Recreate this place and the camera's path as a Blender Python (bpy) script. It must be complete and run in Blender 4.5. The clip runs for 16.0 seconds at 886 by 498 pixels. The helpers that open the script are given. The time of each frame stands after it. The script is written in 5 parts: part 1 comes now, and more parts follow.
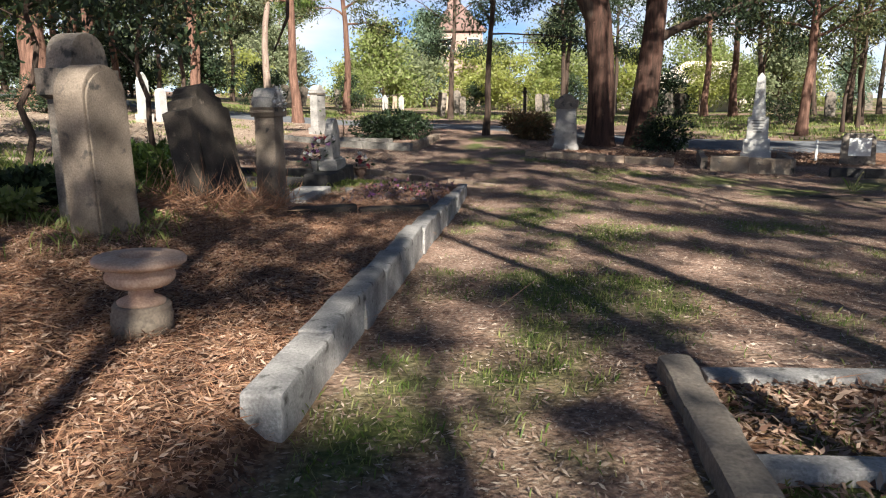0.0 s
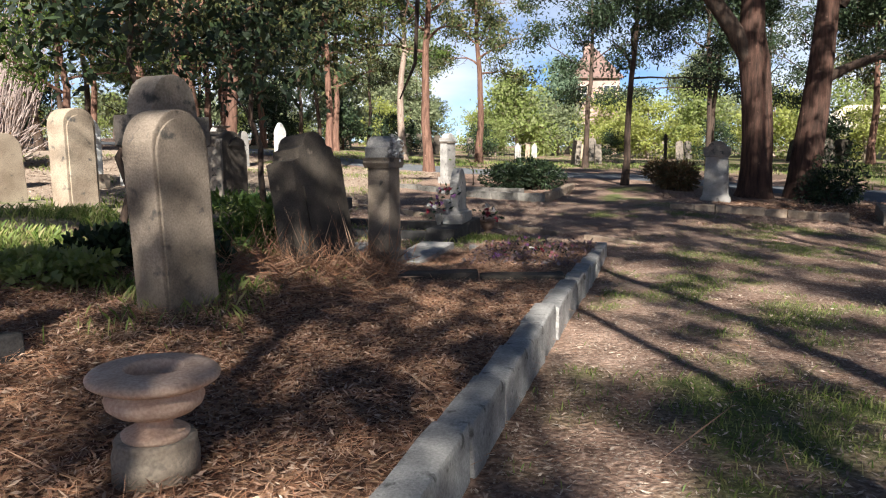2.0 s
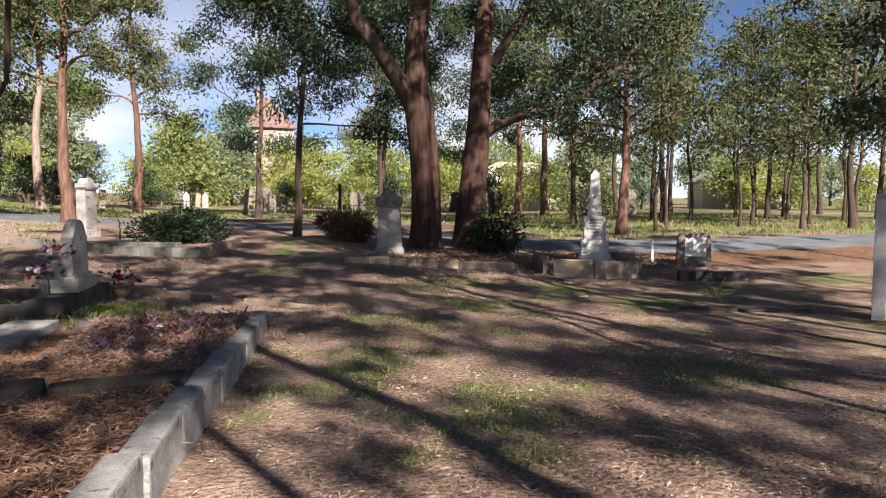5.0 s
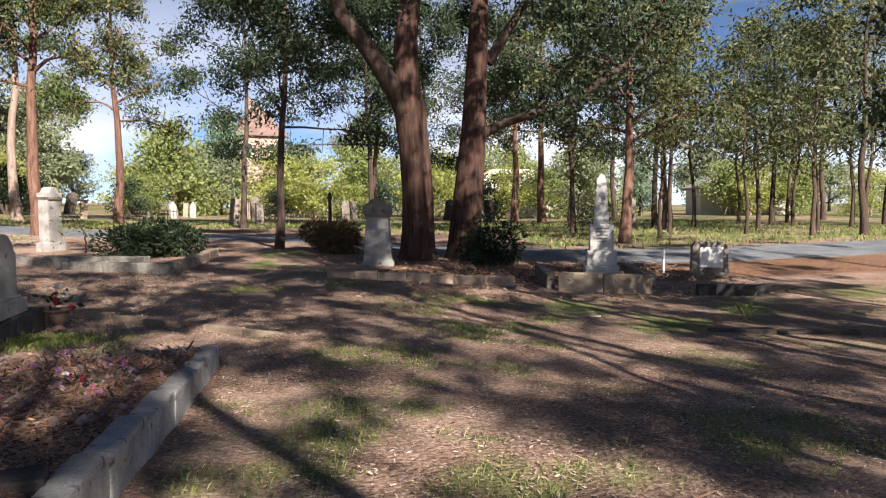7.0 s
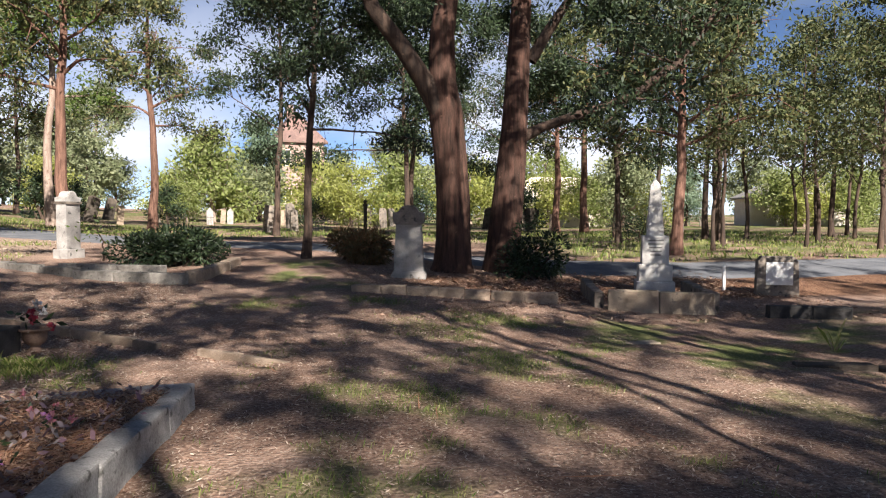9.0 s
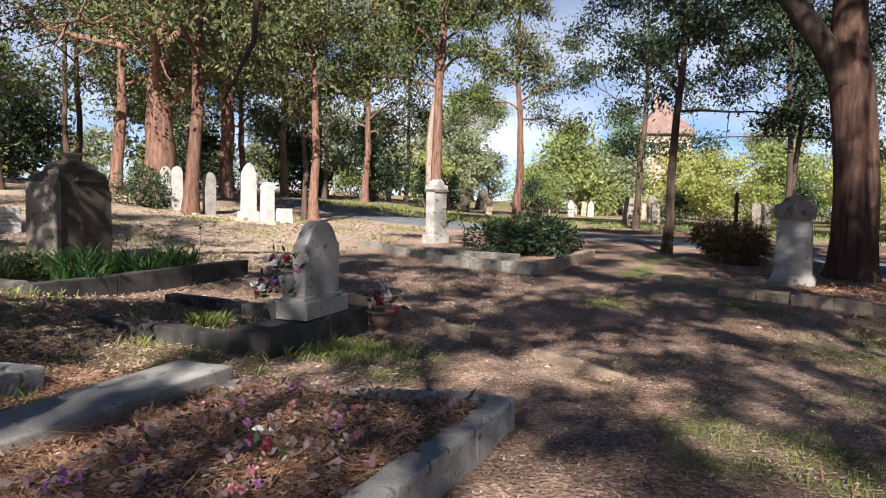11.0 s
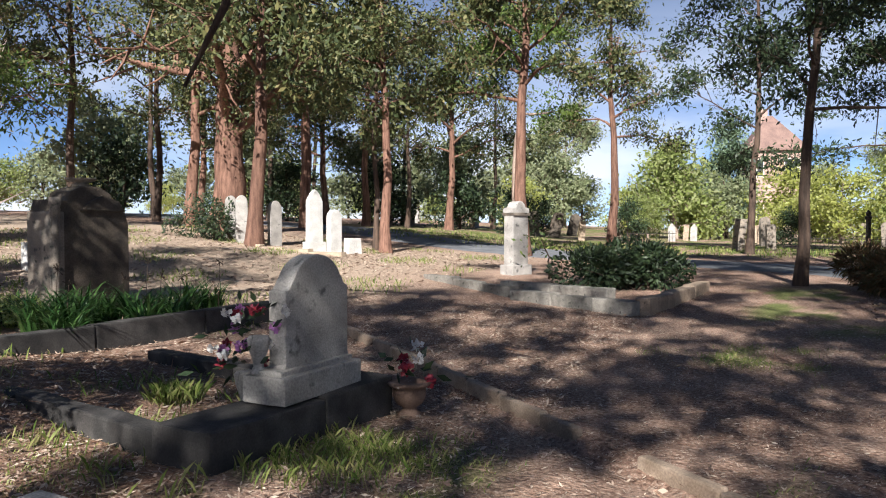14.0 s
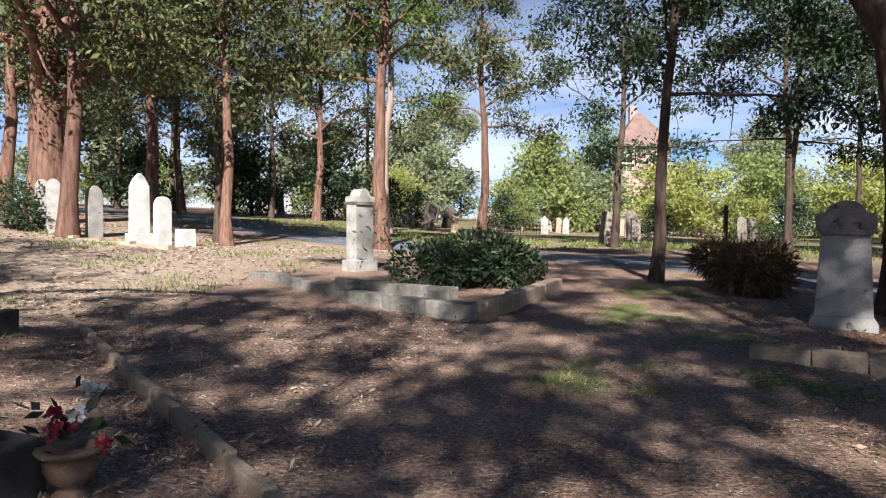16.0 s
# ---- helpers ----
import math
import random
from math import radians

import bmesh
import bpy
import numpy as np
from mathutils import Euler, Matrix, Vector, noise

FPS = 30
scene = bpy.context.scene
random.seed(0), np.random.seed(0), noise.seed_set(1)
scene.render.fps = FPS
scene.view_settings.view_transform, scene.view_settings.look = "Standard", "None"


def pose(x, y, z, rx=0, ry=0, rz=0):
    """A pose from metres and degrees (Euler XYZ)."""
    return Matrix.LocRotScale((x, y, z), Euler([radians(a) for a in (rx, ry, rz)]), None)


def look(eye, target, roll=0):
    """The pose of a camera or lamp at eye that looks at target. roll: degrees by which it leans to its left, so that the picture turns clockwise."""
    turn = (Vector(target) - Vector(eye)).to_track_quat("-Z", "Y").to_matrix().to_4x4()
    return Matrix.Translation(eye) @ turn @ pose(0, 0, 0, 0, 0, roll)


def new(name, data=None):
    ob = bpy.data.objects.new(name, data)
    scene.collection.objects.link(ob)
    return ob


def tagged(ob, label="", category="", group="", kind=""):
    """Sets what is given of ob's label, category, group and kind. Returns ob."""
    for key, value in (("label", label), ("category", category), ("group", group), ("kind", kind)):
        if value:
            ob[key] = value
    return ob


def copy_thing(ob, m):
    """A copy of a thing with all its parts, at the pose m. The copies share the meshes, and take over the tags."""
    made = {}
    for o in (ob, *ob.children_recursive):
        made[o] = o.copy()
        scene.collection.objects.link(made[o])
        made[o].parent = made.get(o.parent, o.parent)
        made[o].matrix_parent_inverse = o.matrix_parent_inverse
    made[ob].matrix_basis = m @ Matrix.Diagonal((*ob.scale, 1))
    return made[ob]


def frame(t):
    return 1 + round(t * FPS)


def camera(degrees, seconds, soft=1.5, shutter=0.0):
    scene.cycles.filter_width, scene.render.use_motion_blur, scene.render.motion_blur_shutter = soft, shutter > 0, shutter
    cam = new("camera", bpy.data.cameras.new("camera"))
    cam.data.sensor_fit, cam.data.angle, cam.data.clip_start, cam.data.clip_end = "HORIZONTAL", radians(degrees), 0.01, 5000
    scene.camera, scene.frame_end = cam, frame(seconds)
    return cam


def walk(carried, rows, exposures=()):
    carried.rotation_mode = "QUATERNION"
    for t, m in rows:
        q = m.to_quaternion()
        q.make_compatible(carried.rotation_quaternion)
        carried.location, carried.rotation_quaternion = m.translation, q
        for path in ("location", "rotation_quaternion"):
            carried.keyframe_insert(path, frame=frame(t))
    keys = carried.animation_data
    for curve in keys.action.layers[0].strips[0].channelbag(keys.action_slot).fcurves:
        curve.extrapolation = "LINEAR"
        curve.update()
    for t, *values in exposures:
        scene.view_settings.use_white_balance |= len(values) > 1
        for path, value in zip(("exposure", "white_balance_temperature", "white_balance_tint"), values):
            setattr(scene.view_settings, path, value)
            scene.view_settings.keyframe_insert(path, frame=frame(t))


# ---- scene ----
cam = camera(62.9, 16.0, soft=1.1)
PATH = [
    (0, (-0.075, 0.509, 1.176), (-0.048, 2.467, 0.771), -0.3),
    (0.5, (-0.067, 0.867, 1.215), (-0.106, 2.833, 0.848), -0.9),
    (1, (-0.011, 1.258, 1.187), (-0.087, 3.225, 0.836), -0.9),
    (1.5, (-0.021, 1.573, 1.185), (-0.196, 3.538, 0.852), -0.4),
    (2, (-0.125, 2.01, 1.181), (-0.455, 3.964, 0.906), -0.6),
    (2.5, (-0.168, 2.333, 1.138), (-0.708, 4.24, 0.869), 0.0),
    (3, (-0.111, 2.754, 1.154), (-0.705, 4.644, 0.877), 1.0),
    (3.5, (-0.038, 3.18, 1.121), (-0.264, 5.151, 0.87), 0.9),
    (4, (0.081, 3.558, 1.156), (0.268, 5.54, 0.967), -0.2),
    (4.5, (0.239, 3.908, 1.161), (0.626, 5.864, 1.01), -0.2),
    (5, (0.317, 4.348, 1.12), (0.845, 6.272, 0.978), -0.0),
    (7.5, (0.997, 6.502, 1.104), (1.54, 8.423, 0.986), -0.4),
    (8, (1.137, 6.909, 1.088), (1.668, 8.834, 0.975), 0.4),
    (8.2, (1.184, 7.089, 1.118), (1.701, 9.018, 1.013), 0.4),
    (10.3, (1.551, 8.55, 1.064), (1.55, 10.548, 0.981), 1.3),
    (10.5, (1.555, 8.721, 1.071), (1.42, 10.715, 0.999), 1.8),
    (11, (1.454, 9.264, 0.986), (0.927, 11.19, 0.864), 1.1),
    (11.5, (1.33, 9.724, 1.008), (0.577, 11.571, 0.858), 0.0),
    (12, (1.242, 10.215, 1.014), (0.334, 11.994, 0.9), 0.1),
    (12.5, (1.128, 10.65, 0.989), (0.158, 12.398, 0.918), 0.0),
    (13, (1.057, 11.154, 0.97), (0.099, 12.909, 0.923), -0.0),
    (13.5, (1.034, 11.657, 0.984), (0.13, 13.441, 0.942), -0.0),
    (14, (0.993, 12.253, 0.95), (0.22, 14.098, 0.902), 0.0),
    (14.5, (1.068, 12.772, 0.935), (0.426, 14.665, 0.868), -0.1),
    (15, (1.186, 13.375, 0.943), (0.665, 15.304, 0.861), 0.2),
    (15.5, (1.26, 13.976, 0.935), (0.848, 15.931, 0.861), 0.0),
    (16, (1.369, 14.529, 0.944), (0.896, 16.471, 0.874), 0.4),
]
EXPOSURES = [(0.0, 1.58, 6350, 8), (2.5, 1.58, 6200, 8), (5.0, 1.5, 6400, 12), (8.0, 1.55, 6450, 13), (11.0, 1.55, 6250, 11), (13.0, 1.5, 6150, 10), (14.5, 1.48, 6050, 10), (16.0, 1.48, 6000, 10)]
walk(cam, [(t, look(eye, target, roll)) for t, eye, target, roll in PATH], EXPOSURES)

# ---- world, sun, exposure ----
SUN = Vector((0.14, -0.81, 0.57)).normalized()
world = bpy.data.worlds.new("sky")
scene.world = world
world.use_nodes = True
wn = world.node_tree.nodes
sky = wn.new("ShaderNodeTexSky")
sky.sky_type = "NISHITA"
sky.sun_disc = False
sky.sun_elevation = math.asin(SUN.z)
sky.sun_rotation = math.atan2(SUN.x, SUN.y)
sky.air_density, sky.dust_density, sky.ozone_density = 0.5, 0.2, 2.0
sky.altitude = 2200
wn["Background"].inputs["Strength"].default_value = 0.05
wl = world.node_tree.links
way = wn.new("ShaderNodeTexCoord")
flat = wn.new("ShaderNodeMapping")
flat.inputs["Scale"].default_value = (1.6, 1.6, 5.0)
wl.new(way.outputs["Generated"], flat.inputs[0])
puffs = wn.new("ShaderNodeTexNoise")
puffs.inputs["Scale"].default_value, puffs.inputs["Detail"].default_value = 1.5, 6
wl.new(flat.outputs[0], puffs.inputs["Vector"])
edge = wn.new("ShaderNodeValToRGB")
edge.color_ramp.elements[0].position, edge.color_ramp.elements[1].position = 0.37, 0.57
wl.new(puffs.outputs["Fac"], edge.inputs[0])
height = wn.new("ShaderNodeSeparateXYZ")
wl.new(way.outputs["Generated"], height.inputs[0])
low = wn.new("ShaderNodeMapRange")
low.inputs["From Min"].default_value, low.inputs["From Max"].default_value = 0.34, 0.06
wl.new(height.outputs["Z"], low.inputs["Value"])
share = wn.new("ShaderNodeMath")
share.operation = "MULTIPLY"
wl.new(edge.outputs[0], share.inputs[0])
wl.new(low.outputs[0], share.inputs[1])
cloud = wn.new("ShaderNodeMix")
cloud.data_type = "RGBA"
cloud.inputs["B"].default_value = (7.6, 7.8, 8.1, 1)
wl.new(share.outputs[0], cloud.inputs["Factor"])
wl.new(sky.outputs[0], cloud.inputs["A"])
wl.new(cloud.outputs["Result"], wn["Background"].inputs["Color"])
sun_data = bpy.data.lights.new("sun", "SUN")
sun_data.energy, sun_data.angle, sun_data.color = 5.0, radians(0.5), (1.0, 0.93, 0.83)
sun = new("sun", sun_data)
sun.matrix_world = look(SUN * 60, (0, 0, 0))


# ---- materials ----
def material(name, c1, c2, scale=4.0, rough=0.85, bump=0.3, fine=40.0, c3=None, spots=0.0, stretch=(1, 1, 1), metal=0.0, vary=0.0):
    """Two tones mixed by broad noise, broken up by fine grain, with stains of a third tone and relief."""
    m = bpy.data.materials.new(name)
    m.use_nodes = True
    n, l = m.node_tree.nodes, m.node_tree.links
    b = n["Principled BSDF"]
    b.inputs["Roughness"].default_value = rough
    b.inputs["Metallic"].default_value = metal
    b.inputs["Specular IOR Level"].default_value = 0.25
    co = n.new("ShaderNodeTexCoord")
    mp = n.new("ShaderNodeMapping")
    mp.inputs["Scale"].default_value = stretch
    l.new(co.outputs["Object"], mp.inputs[0])
    big, small = n.new("ShaderNodeTexNoise"), n.new("ShaderNodeTexNoise")
    for t, s, d in ((big, scale, 4), (small, fine, 5)):
        t.inputs["Scale"].default_value, t.inputs["Detail"].default_value = s, d
        l.new(mp.outputs[0], t.inputs["Vector"])
    ramp = n.new("ShaderNodeValToRGB")
    ramp.color_ramp.elements[0].position, ramp.color_ramp.elements[1].position = 0.35, 0.65
    ramp.color_ramp.elements[0].color, ramp.color_ramp.elements[1].color = (*c1, 1), (*c2, 1)
    l.new(big.outputs["Fac"], ramp.inputs[0])
    grain = n.new("ShaderNodeMix")
    grain.data_type, grain.blend_type = "RGBA", "OVERLAY"
    grain.inputs["Factor"].default_value = 0.55
    l.new(ramp.outputs[0], grain.inputs["A"])
    l.new(small.outputs["Fac"], grain.inputs["B"])
    out = grain.outputs["Result"]
    if c3:
        st = n.new("ShaderNodeTexNoise")
        st.inputs["Scale"].default_value, st.inputs["Detail"].default_value = scale * 2.3, 6
        l.new(co.outputs["Object"], st.inputs["Vector"])
        sr = n.new("ShaderNodeValToRGB")
        sr.color_ramp.elements[0].position, sr.color_ramp.elements[1].position = 0.62 - spots, 0.72 - spots
        l.new(st.outputs["Fac"], sr.inputs[0])
        mx = n.new("ShaderNodeMix")
        mx.data_type = "RGBA"
        mx.inputs["B"].default_value = (*c3, 1)
        l.new(sr.outputs[0], mx.inputs["Factor"])
        l.new(out, mx.inputs["A"])
        out = mx.outputs["Result"]
    if vary:
        info, hsv, mr = n.new("ShaderNodeObjectInfo"), n.new("ShaderNodeHueSaturation"), n.new("ShaderNodeMapRange")
        mr.inputs["To Min"].default_value, mr.inputs["To Max"].default_value = 1 - vary, 1 + vary
        l.new(info.outputs["Random"], mr.inputs["Value"])
        l.new(mr.outputs[0], hsv.inputs["Value"])
        l.new(out, hsv.inputs["Color"])
        out = hsv.outputs[0]
    l.new(out, b.inputs["Base Color"])
    bp = n.new("ShaderNodeBump")
    bp.inputs["Strength"].default_value, bp.inputs["Distance"].default_value = bump, 0.02
    l.new(small.outputs["Fac"], bp.inputs["Height"])
    l.new(bp.outputs[0], b.inputs["Normal"])
    return m


def leaf_material(name, tones, glow=0.35, rough=0.55):
    """Leaves, blades and litter: each island takes its own tone between the ones given; glow lets light through."""
    m = bpy.data.materials.new(name)
    m.use_nodes = True
    n, l = m.node_tree.nodes, m.node_tree.links
    b = n["Principled BSDF"]
    b.inputs["Roughness"].default_value = rough
    b.inputs["Specular IOR Level"].default_value = 0.3
    geo, ramp = n.new("ShaderNodeNewGeometry"), n.new("ShaderNodeValToRGB")
    cr = ramp.color_ramp
    while len(cr.elements) < len(tones):
        cr.elements.new(0.5)
    for i, c in enumerate(tones):
        cr.elements[i].position = i / max(1, len(tones) - 1)
        cr.elements[i].color = (*c, 1)
    l.new(geo.outputs["Random Per Island"], ramp.inputs[0])
    l.new(ramp.outputs[0], b.inputs["Base Color"])
    if glow:
        tr, mx = n.new("ShaderNodeBsdfTranslucent"), n.new("ShaderNodeMixShader")
        l.new(ramp.outputs[0], tr.inputs["Color"])
        mx.inputs[0].default_value = glow
        l.new(b.outputs[0], mx.inputs[1])
        l.new(tr.outputs[0], mx.inputs[2])
        l.new(mx.outputs[0], n["Material Output"].inputs["Surface"])
    return m


M = {
    "sandstone": material("sandstone", (0.24, 0.185, 0.135), (0.37, 0.30, 0.225), 3, 0.9, 0.35, 60, (0.10, 0.09, 0.08), 0.0, vary=0.1),
    "greystone": material("greystone", (0.23, 0.215, 0.20), (0.35, 0.33, 0.305), 3, 0.9, 0.35, 60, (0.11, 0.105, 0.10), 0.0, vary=0.1),
    "darkstone": material("darkstone", (0.13, 0.115, 0.10), (0.24, 0.20, 0.16), 3, 0.92, 0.5, 50, (0.05, 0.05, 0.045), 0.03),
    # dark stone lowered to near black for kerb faces lying in shade
    "shaded_blackstone": material("shaded_blackstone", (0.030, 0.029, 0.028), (0.065, 0.06, 0.057), 4, 0.85, 0.3, 60, (0.075, 0.07, 0.062), -0.06),
    "marble": material("marble", (0.40, 0.39, 0.37), (0.53, 0.52, 0.50), 3, 0.6, 0.1, 50, (0.40, 0.39, 0.36), -0.06),
    "palestone": material("palestone", (0.42, 0.40, 0.37), (0.56, 0.54, 0.50), 3, 0.8, 0.2, 60, (0.22, 0.21, 0.19), -0.02),
    "oldkerb": material("oldkerb", (0.13, 0.12, 0.105), (0.26, 0.24, 0.21), 4, 0.92, 0.5, 60, (0.06, 0.06, 0.05), 0.03, vary=0.2),
    "darkpot": material("darkpot", (0.12, 0.075, 0.055), (0.21, 0.14, 0.105), 6, 0.8, 0.2, 60, (0.45, 0.42, 0.38), -0.04),
    # brown-black that carries shade as well as the stones' own dark tone
    "shaded_darkstone": material("shaded_darkstone", (0.045, 0.038, 0.032), (0.105, 0.085, 0.066), 3, 0.92, 0.5, 50, (0.18, 0.145, 0.11), -0.05),
    # darker copy of sandstone, with the stones' shade put into its colour
    "shaded_sandstone": material("shaded_sandstone", (0.145, 0.115, 0.088), (0.25, 0.20, 0.155), 3, 0.9, 0.4, 60, (0.07, 0.063, 0.055), 0.0),
    "pinkstone": material("pinkstone", (0.30, 0.165, 0.12), (0.39, 0.23, 0.175), 4, 0.8, 0.25, 70, (0.25, 0.16, 0.12), -0.03),
    "kerbstone": material("kerbstone", (0.22, 0.21, 0.20), (0.36, 0.345, 0.325), 5, 0.9, 0.5, 70, (0.10, 0.095, 0.085), 0.02, vary=0.12),
    "brownkerb": material("brownkerb", (0.24, 0.18, 0.13), (0.36, 0.28, 0.21), 5, 0.9, 0.4, 60, (0.10, 0.08, 0.06), 0.0, vary=0.15),
    "terracotta": material("terracotta", (0.52, 0.34, 0.235), (0.63, 0.45, 0.33), 6, 0.8, 0.12, 70, (0.38, 0.27, 0.20), -0.06),
    "asphalt": material("asphalt", (0.10, 0.105, 0.115), (0.16, 0.165, 0.175), 1.2, 0.9, 0.3, 90, (0.22, 0.18, 0.14), -0.04),
    "bark_red": material("bark_red", (0.085, 0.045, 0.032), (0.19, 0.105, 0.075), 3, 0.9, 0.9, 26, (0.29, 0.19, 0.145), -0.06, (3.5, 3.5, 0.5), vary=0.25),
    # darker copy of bark_red, the great tree's shade put into the colour
    "bark_shaded": material("bark_shaded", (0.032, 0.019, 0.014), (0.095, 0.050, 0.036), 3, 0.92, 1.0, 26, (0.20, 0.115, 0.085), -0.06, (3.5, 3.5, 0.5)),
    "bark_dark": material("bark_dark", (0.040, 0.029, 0.023), (0.09, 0.060, 0.044), 3, 0.92, 0.9, 26, (0.20, 0.13, 0.09), -0.06, (3.5, 3.5, 0.5), vary=0.2),
    "bark_pale": material("bark_pale", (0.20, 0.145, 0.115), (0.31, 0.24, 0.195), 3, 0.85, 0.6, 22, (0.14, 0.085, 0.06), 0.02, (3, 3, 0.4), vary=0.15),
    "twig_grey": material("twig_grey", (0.27, 0.21, 0.19), (0.38, 0.31, 0.28), 3, 0.9, 0.3, 30),
    "iron": material("iron", (0.02, 0.02, 0.02), (0.05, 0.04, 0.035), 8, 0.6, 0.2, 60, metal=0.6),
    "whitepaint": material("whitepaint", (0.70, 0.70, 0.68), (0.80, 0.80, 0.78), 4, 0.7, 0.1, 60, (0.45, 0.42, 0.38), -0.08),
    "brick": material("brick", (0.30, 0.20, 0.17), (0.40, 0.28, 0.24), 1, 0.9, 0.3, 20),
    "rooftile": material("rooftile", (0.14, 0.092, 0.08), (0.20, 0.13, 0.11), 1, 0.85, 0.4, 14),
    "cream": material("cream", (0.62, 0.54, 0.44), (0.70, 0.62, 0.52), 1, 0.9, 0.2, 20),
    "darkglass": material("darkglass", (0.03, 0.035, 0.04), (0.06, 0.065, 0.07), 1, 0.15, 0.0, 20),
    "plaque": material("plaque", (0.55, 0.54, 0.52), (0.66, 0.65, 0.63), 6, 0.5, 0.1, 60),
    "lettering": material("lettering", (0.16, 0.15, 0.14), (0.24, 0.23, 0.21), 9, 0.9, 0.1, 60),
    "leaf_olive": leaf_material("leaf_olive", [(0.028, 0.040, 0.016), (0.055, 0.072, 0.026), (0.10, 0.115, 0.042), (0.17, 0.15, 0.06)], 0.22),
    "leaf_mid": leaf_material("leaf_mid", [(0.035, 0.050, 0.020), (0.065, 0.085, 0.032), (0.11, 0.125, 0.05), (0.15, 0.145, 0.065)], 0.3),
    "leaf_dark": leaf_material("leaf_dark", [(0.012, 0.022, 0.011), (0.024, 0.040, 0.017), (0.042, 0.064, 0.026)], 0.10),
    "leaf_green": leaf_material("leaf_green", [(0.045, 0.075, 0.018), (0.09, 0.14, 0.03), (0.14, 0.19, 0.045)], 0.4),
    "leaf_strap": leaf_material("leaf_strap", [(0.018, 0.05, 0.014), (0.03, 0.075, 0.018), (0.06, 0.11, 0.03)], 0.25, 0.4),
    # sun glare and haze put into the tones, paler than the leaves themselves
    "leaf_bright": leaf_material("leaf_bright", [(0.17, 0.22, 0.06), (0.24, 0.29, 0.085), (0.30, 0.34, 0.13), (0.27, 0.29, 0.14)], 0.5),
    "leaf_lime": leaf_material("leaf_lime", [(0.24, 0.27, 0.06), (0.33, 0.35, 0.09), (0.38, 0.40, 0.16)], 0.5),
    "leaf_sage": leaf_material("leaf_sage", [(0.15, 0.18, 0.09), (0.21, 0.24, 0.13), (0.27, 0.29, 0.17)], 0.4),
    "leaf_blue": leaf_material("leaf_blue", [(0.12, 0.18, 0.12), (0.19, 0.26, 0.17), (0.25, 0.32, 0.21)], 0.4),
    "leaf_brown": leaf_material("leaf_brown", [(0.10, 0.055, 0.025), (0.17, 0.095, 0.045), (0.10, 0.085, 0.04), (0.06, 0.06, 0.025)], 0.2),
    "litter": leaf_material("litter", [(0.10, 0.055, 0.038), (0.21, 0.115, 0.075), (0.30, 0.185, 0.125), (0.44, 0.32, 0.235), (0.15, 0.08, 0.055)], 0.0, 0.6),
    "litter_path": leaf_material("litter_path", [(0.11, 0.066, 0.048), (0.25, 0.165, 0.12), (0.50, 0.41, 0.32), (0.18, 0.115, 0.085)], 0.0, 0.6),
    "needle": leaf_material("needle", [(0.20, 0.09, 0.05), (0.32, 0.16, 0.09), (0.42, 0.27, 0.17)], 0.0, 0.6),
    "grass": leaf_material("grass", [(0.085, 0.14, 0.025), (0.15, 0.20, 0.045), (0.24, 0.27, 0.08), (0.32, 0.29, 0.13)], 0.35),
    "petal_red": leaf_material("petal_red", [(0.22, 0.02, 0.03), (0.35, 0.04, 0.06), (0.16, 0.02, 0.05)], 0.2),
    "petal_pink": leaf_material("petal_pink", [(0.40, 0.13, 0.17), (0.48, 0.25, 0.28), (0.36, 0.09, 0.12)], 0.2),
    "petal_purple": leaf_material("petal_purple", [(0.30, 0.12, 0.30), (0.42, 0.20, 0.42)], 0.2),
    "petal_faded": leaf_material("petal_faded", [(0.15, 0.12, 0.125), (0.22, 0.16, 0.17), (0.18, 0.10, 0.125), (0.11, 0.085, 0.08), (0.26, 0.22, 0.21)], 0.1),
    "petal_white": leaf_material("petal_white", [(0.60, 0.57, 0.54), (0.72, 0.70, 0.68)], 0.2),
}


# ---- height of the ground ----
def sm(a, b, v):
    u = np.clip((v - a) / (b - a), 0, 1)
    return u * u * (3 - 2 * u)


def kerb_x(y):
    return -0.207 + 0.1197 * (y - 7.815)


def gz(x, y):
    """Ground height: a shallow dip along the walk, a rise to one side, and the raised grave bed behind the long kerb."""
    x, y = np.asarray(x, float), np.asarray(y, float)
    z = np.interp(y, [-40, 0, 4, 8, 12, 18, 22, 27, 31, 54, 75, 120], [-.1, -.2, -.28, -.46, -.63, -.73, -.66, -.5, -.3, -.1, 0, .2])
    l = np.maximum(0, -x)
    z = z + np.where(l < 20, .003 * l * l, 1.2 + .05 * (np.minimum(l, 50) - 20)) - .05 * np.clip(x - 3, 0, 6)
    z = z + .24 * sm(.08, -.08, x - kerb_x(y) + .11) * sm(14.5, 14.2, y) * sm(2, 3.2, y) * sm(-7, -4, x) * (.5 + .5 * sm(4, 7.5, y)) * (1 - sm(-1.3, -1.9, x) * sm(10.8, 12.6, y))
    z = z + .14 * sm(-1.8, -3.2, x) * sm(15, 9, y) * sm(0, 3, y) + .72 * sm(-3.8, -7, x) * sm(4, 8, y) * sm(20, 13, y)
    s, d = (x - 1.45) * -.751 + (y - 16.6) * .661, (x - 1.45) * -.661 + (y - 16.6) * -.751
    return z - .10 * np.exp(-((d - .17) / .11) ** 2) * sm(0, .4, s) * sm(11, 9, s)


def g(x, y):
    return float(gz(x, y))


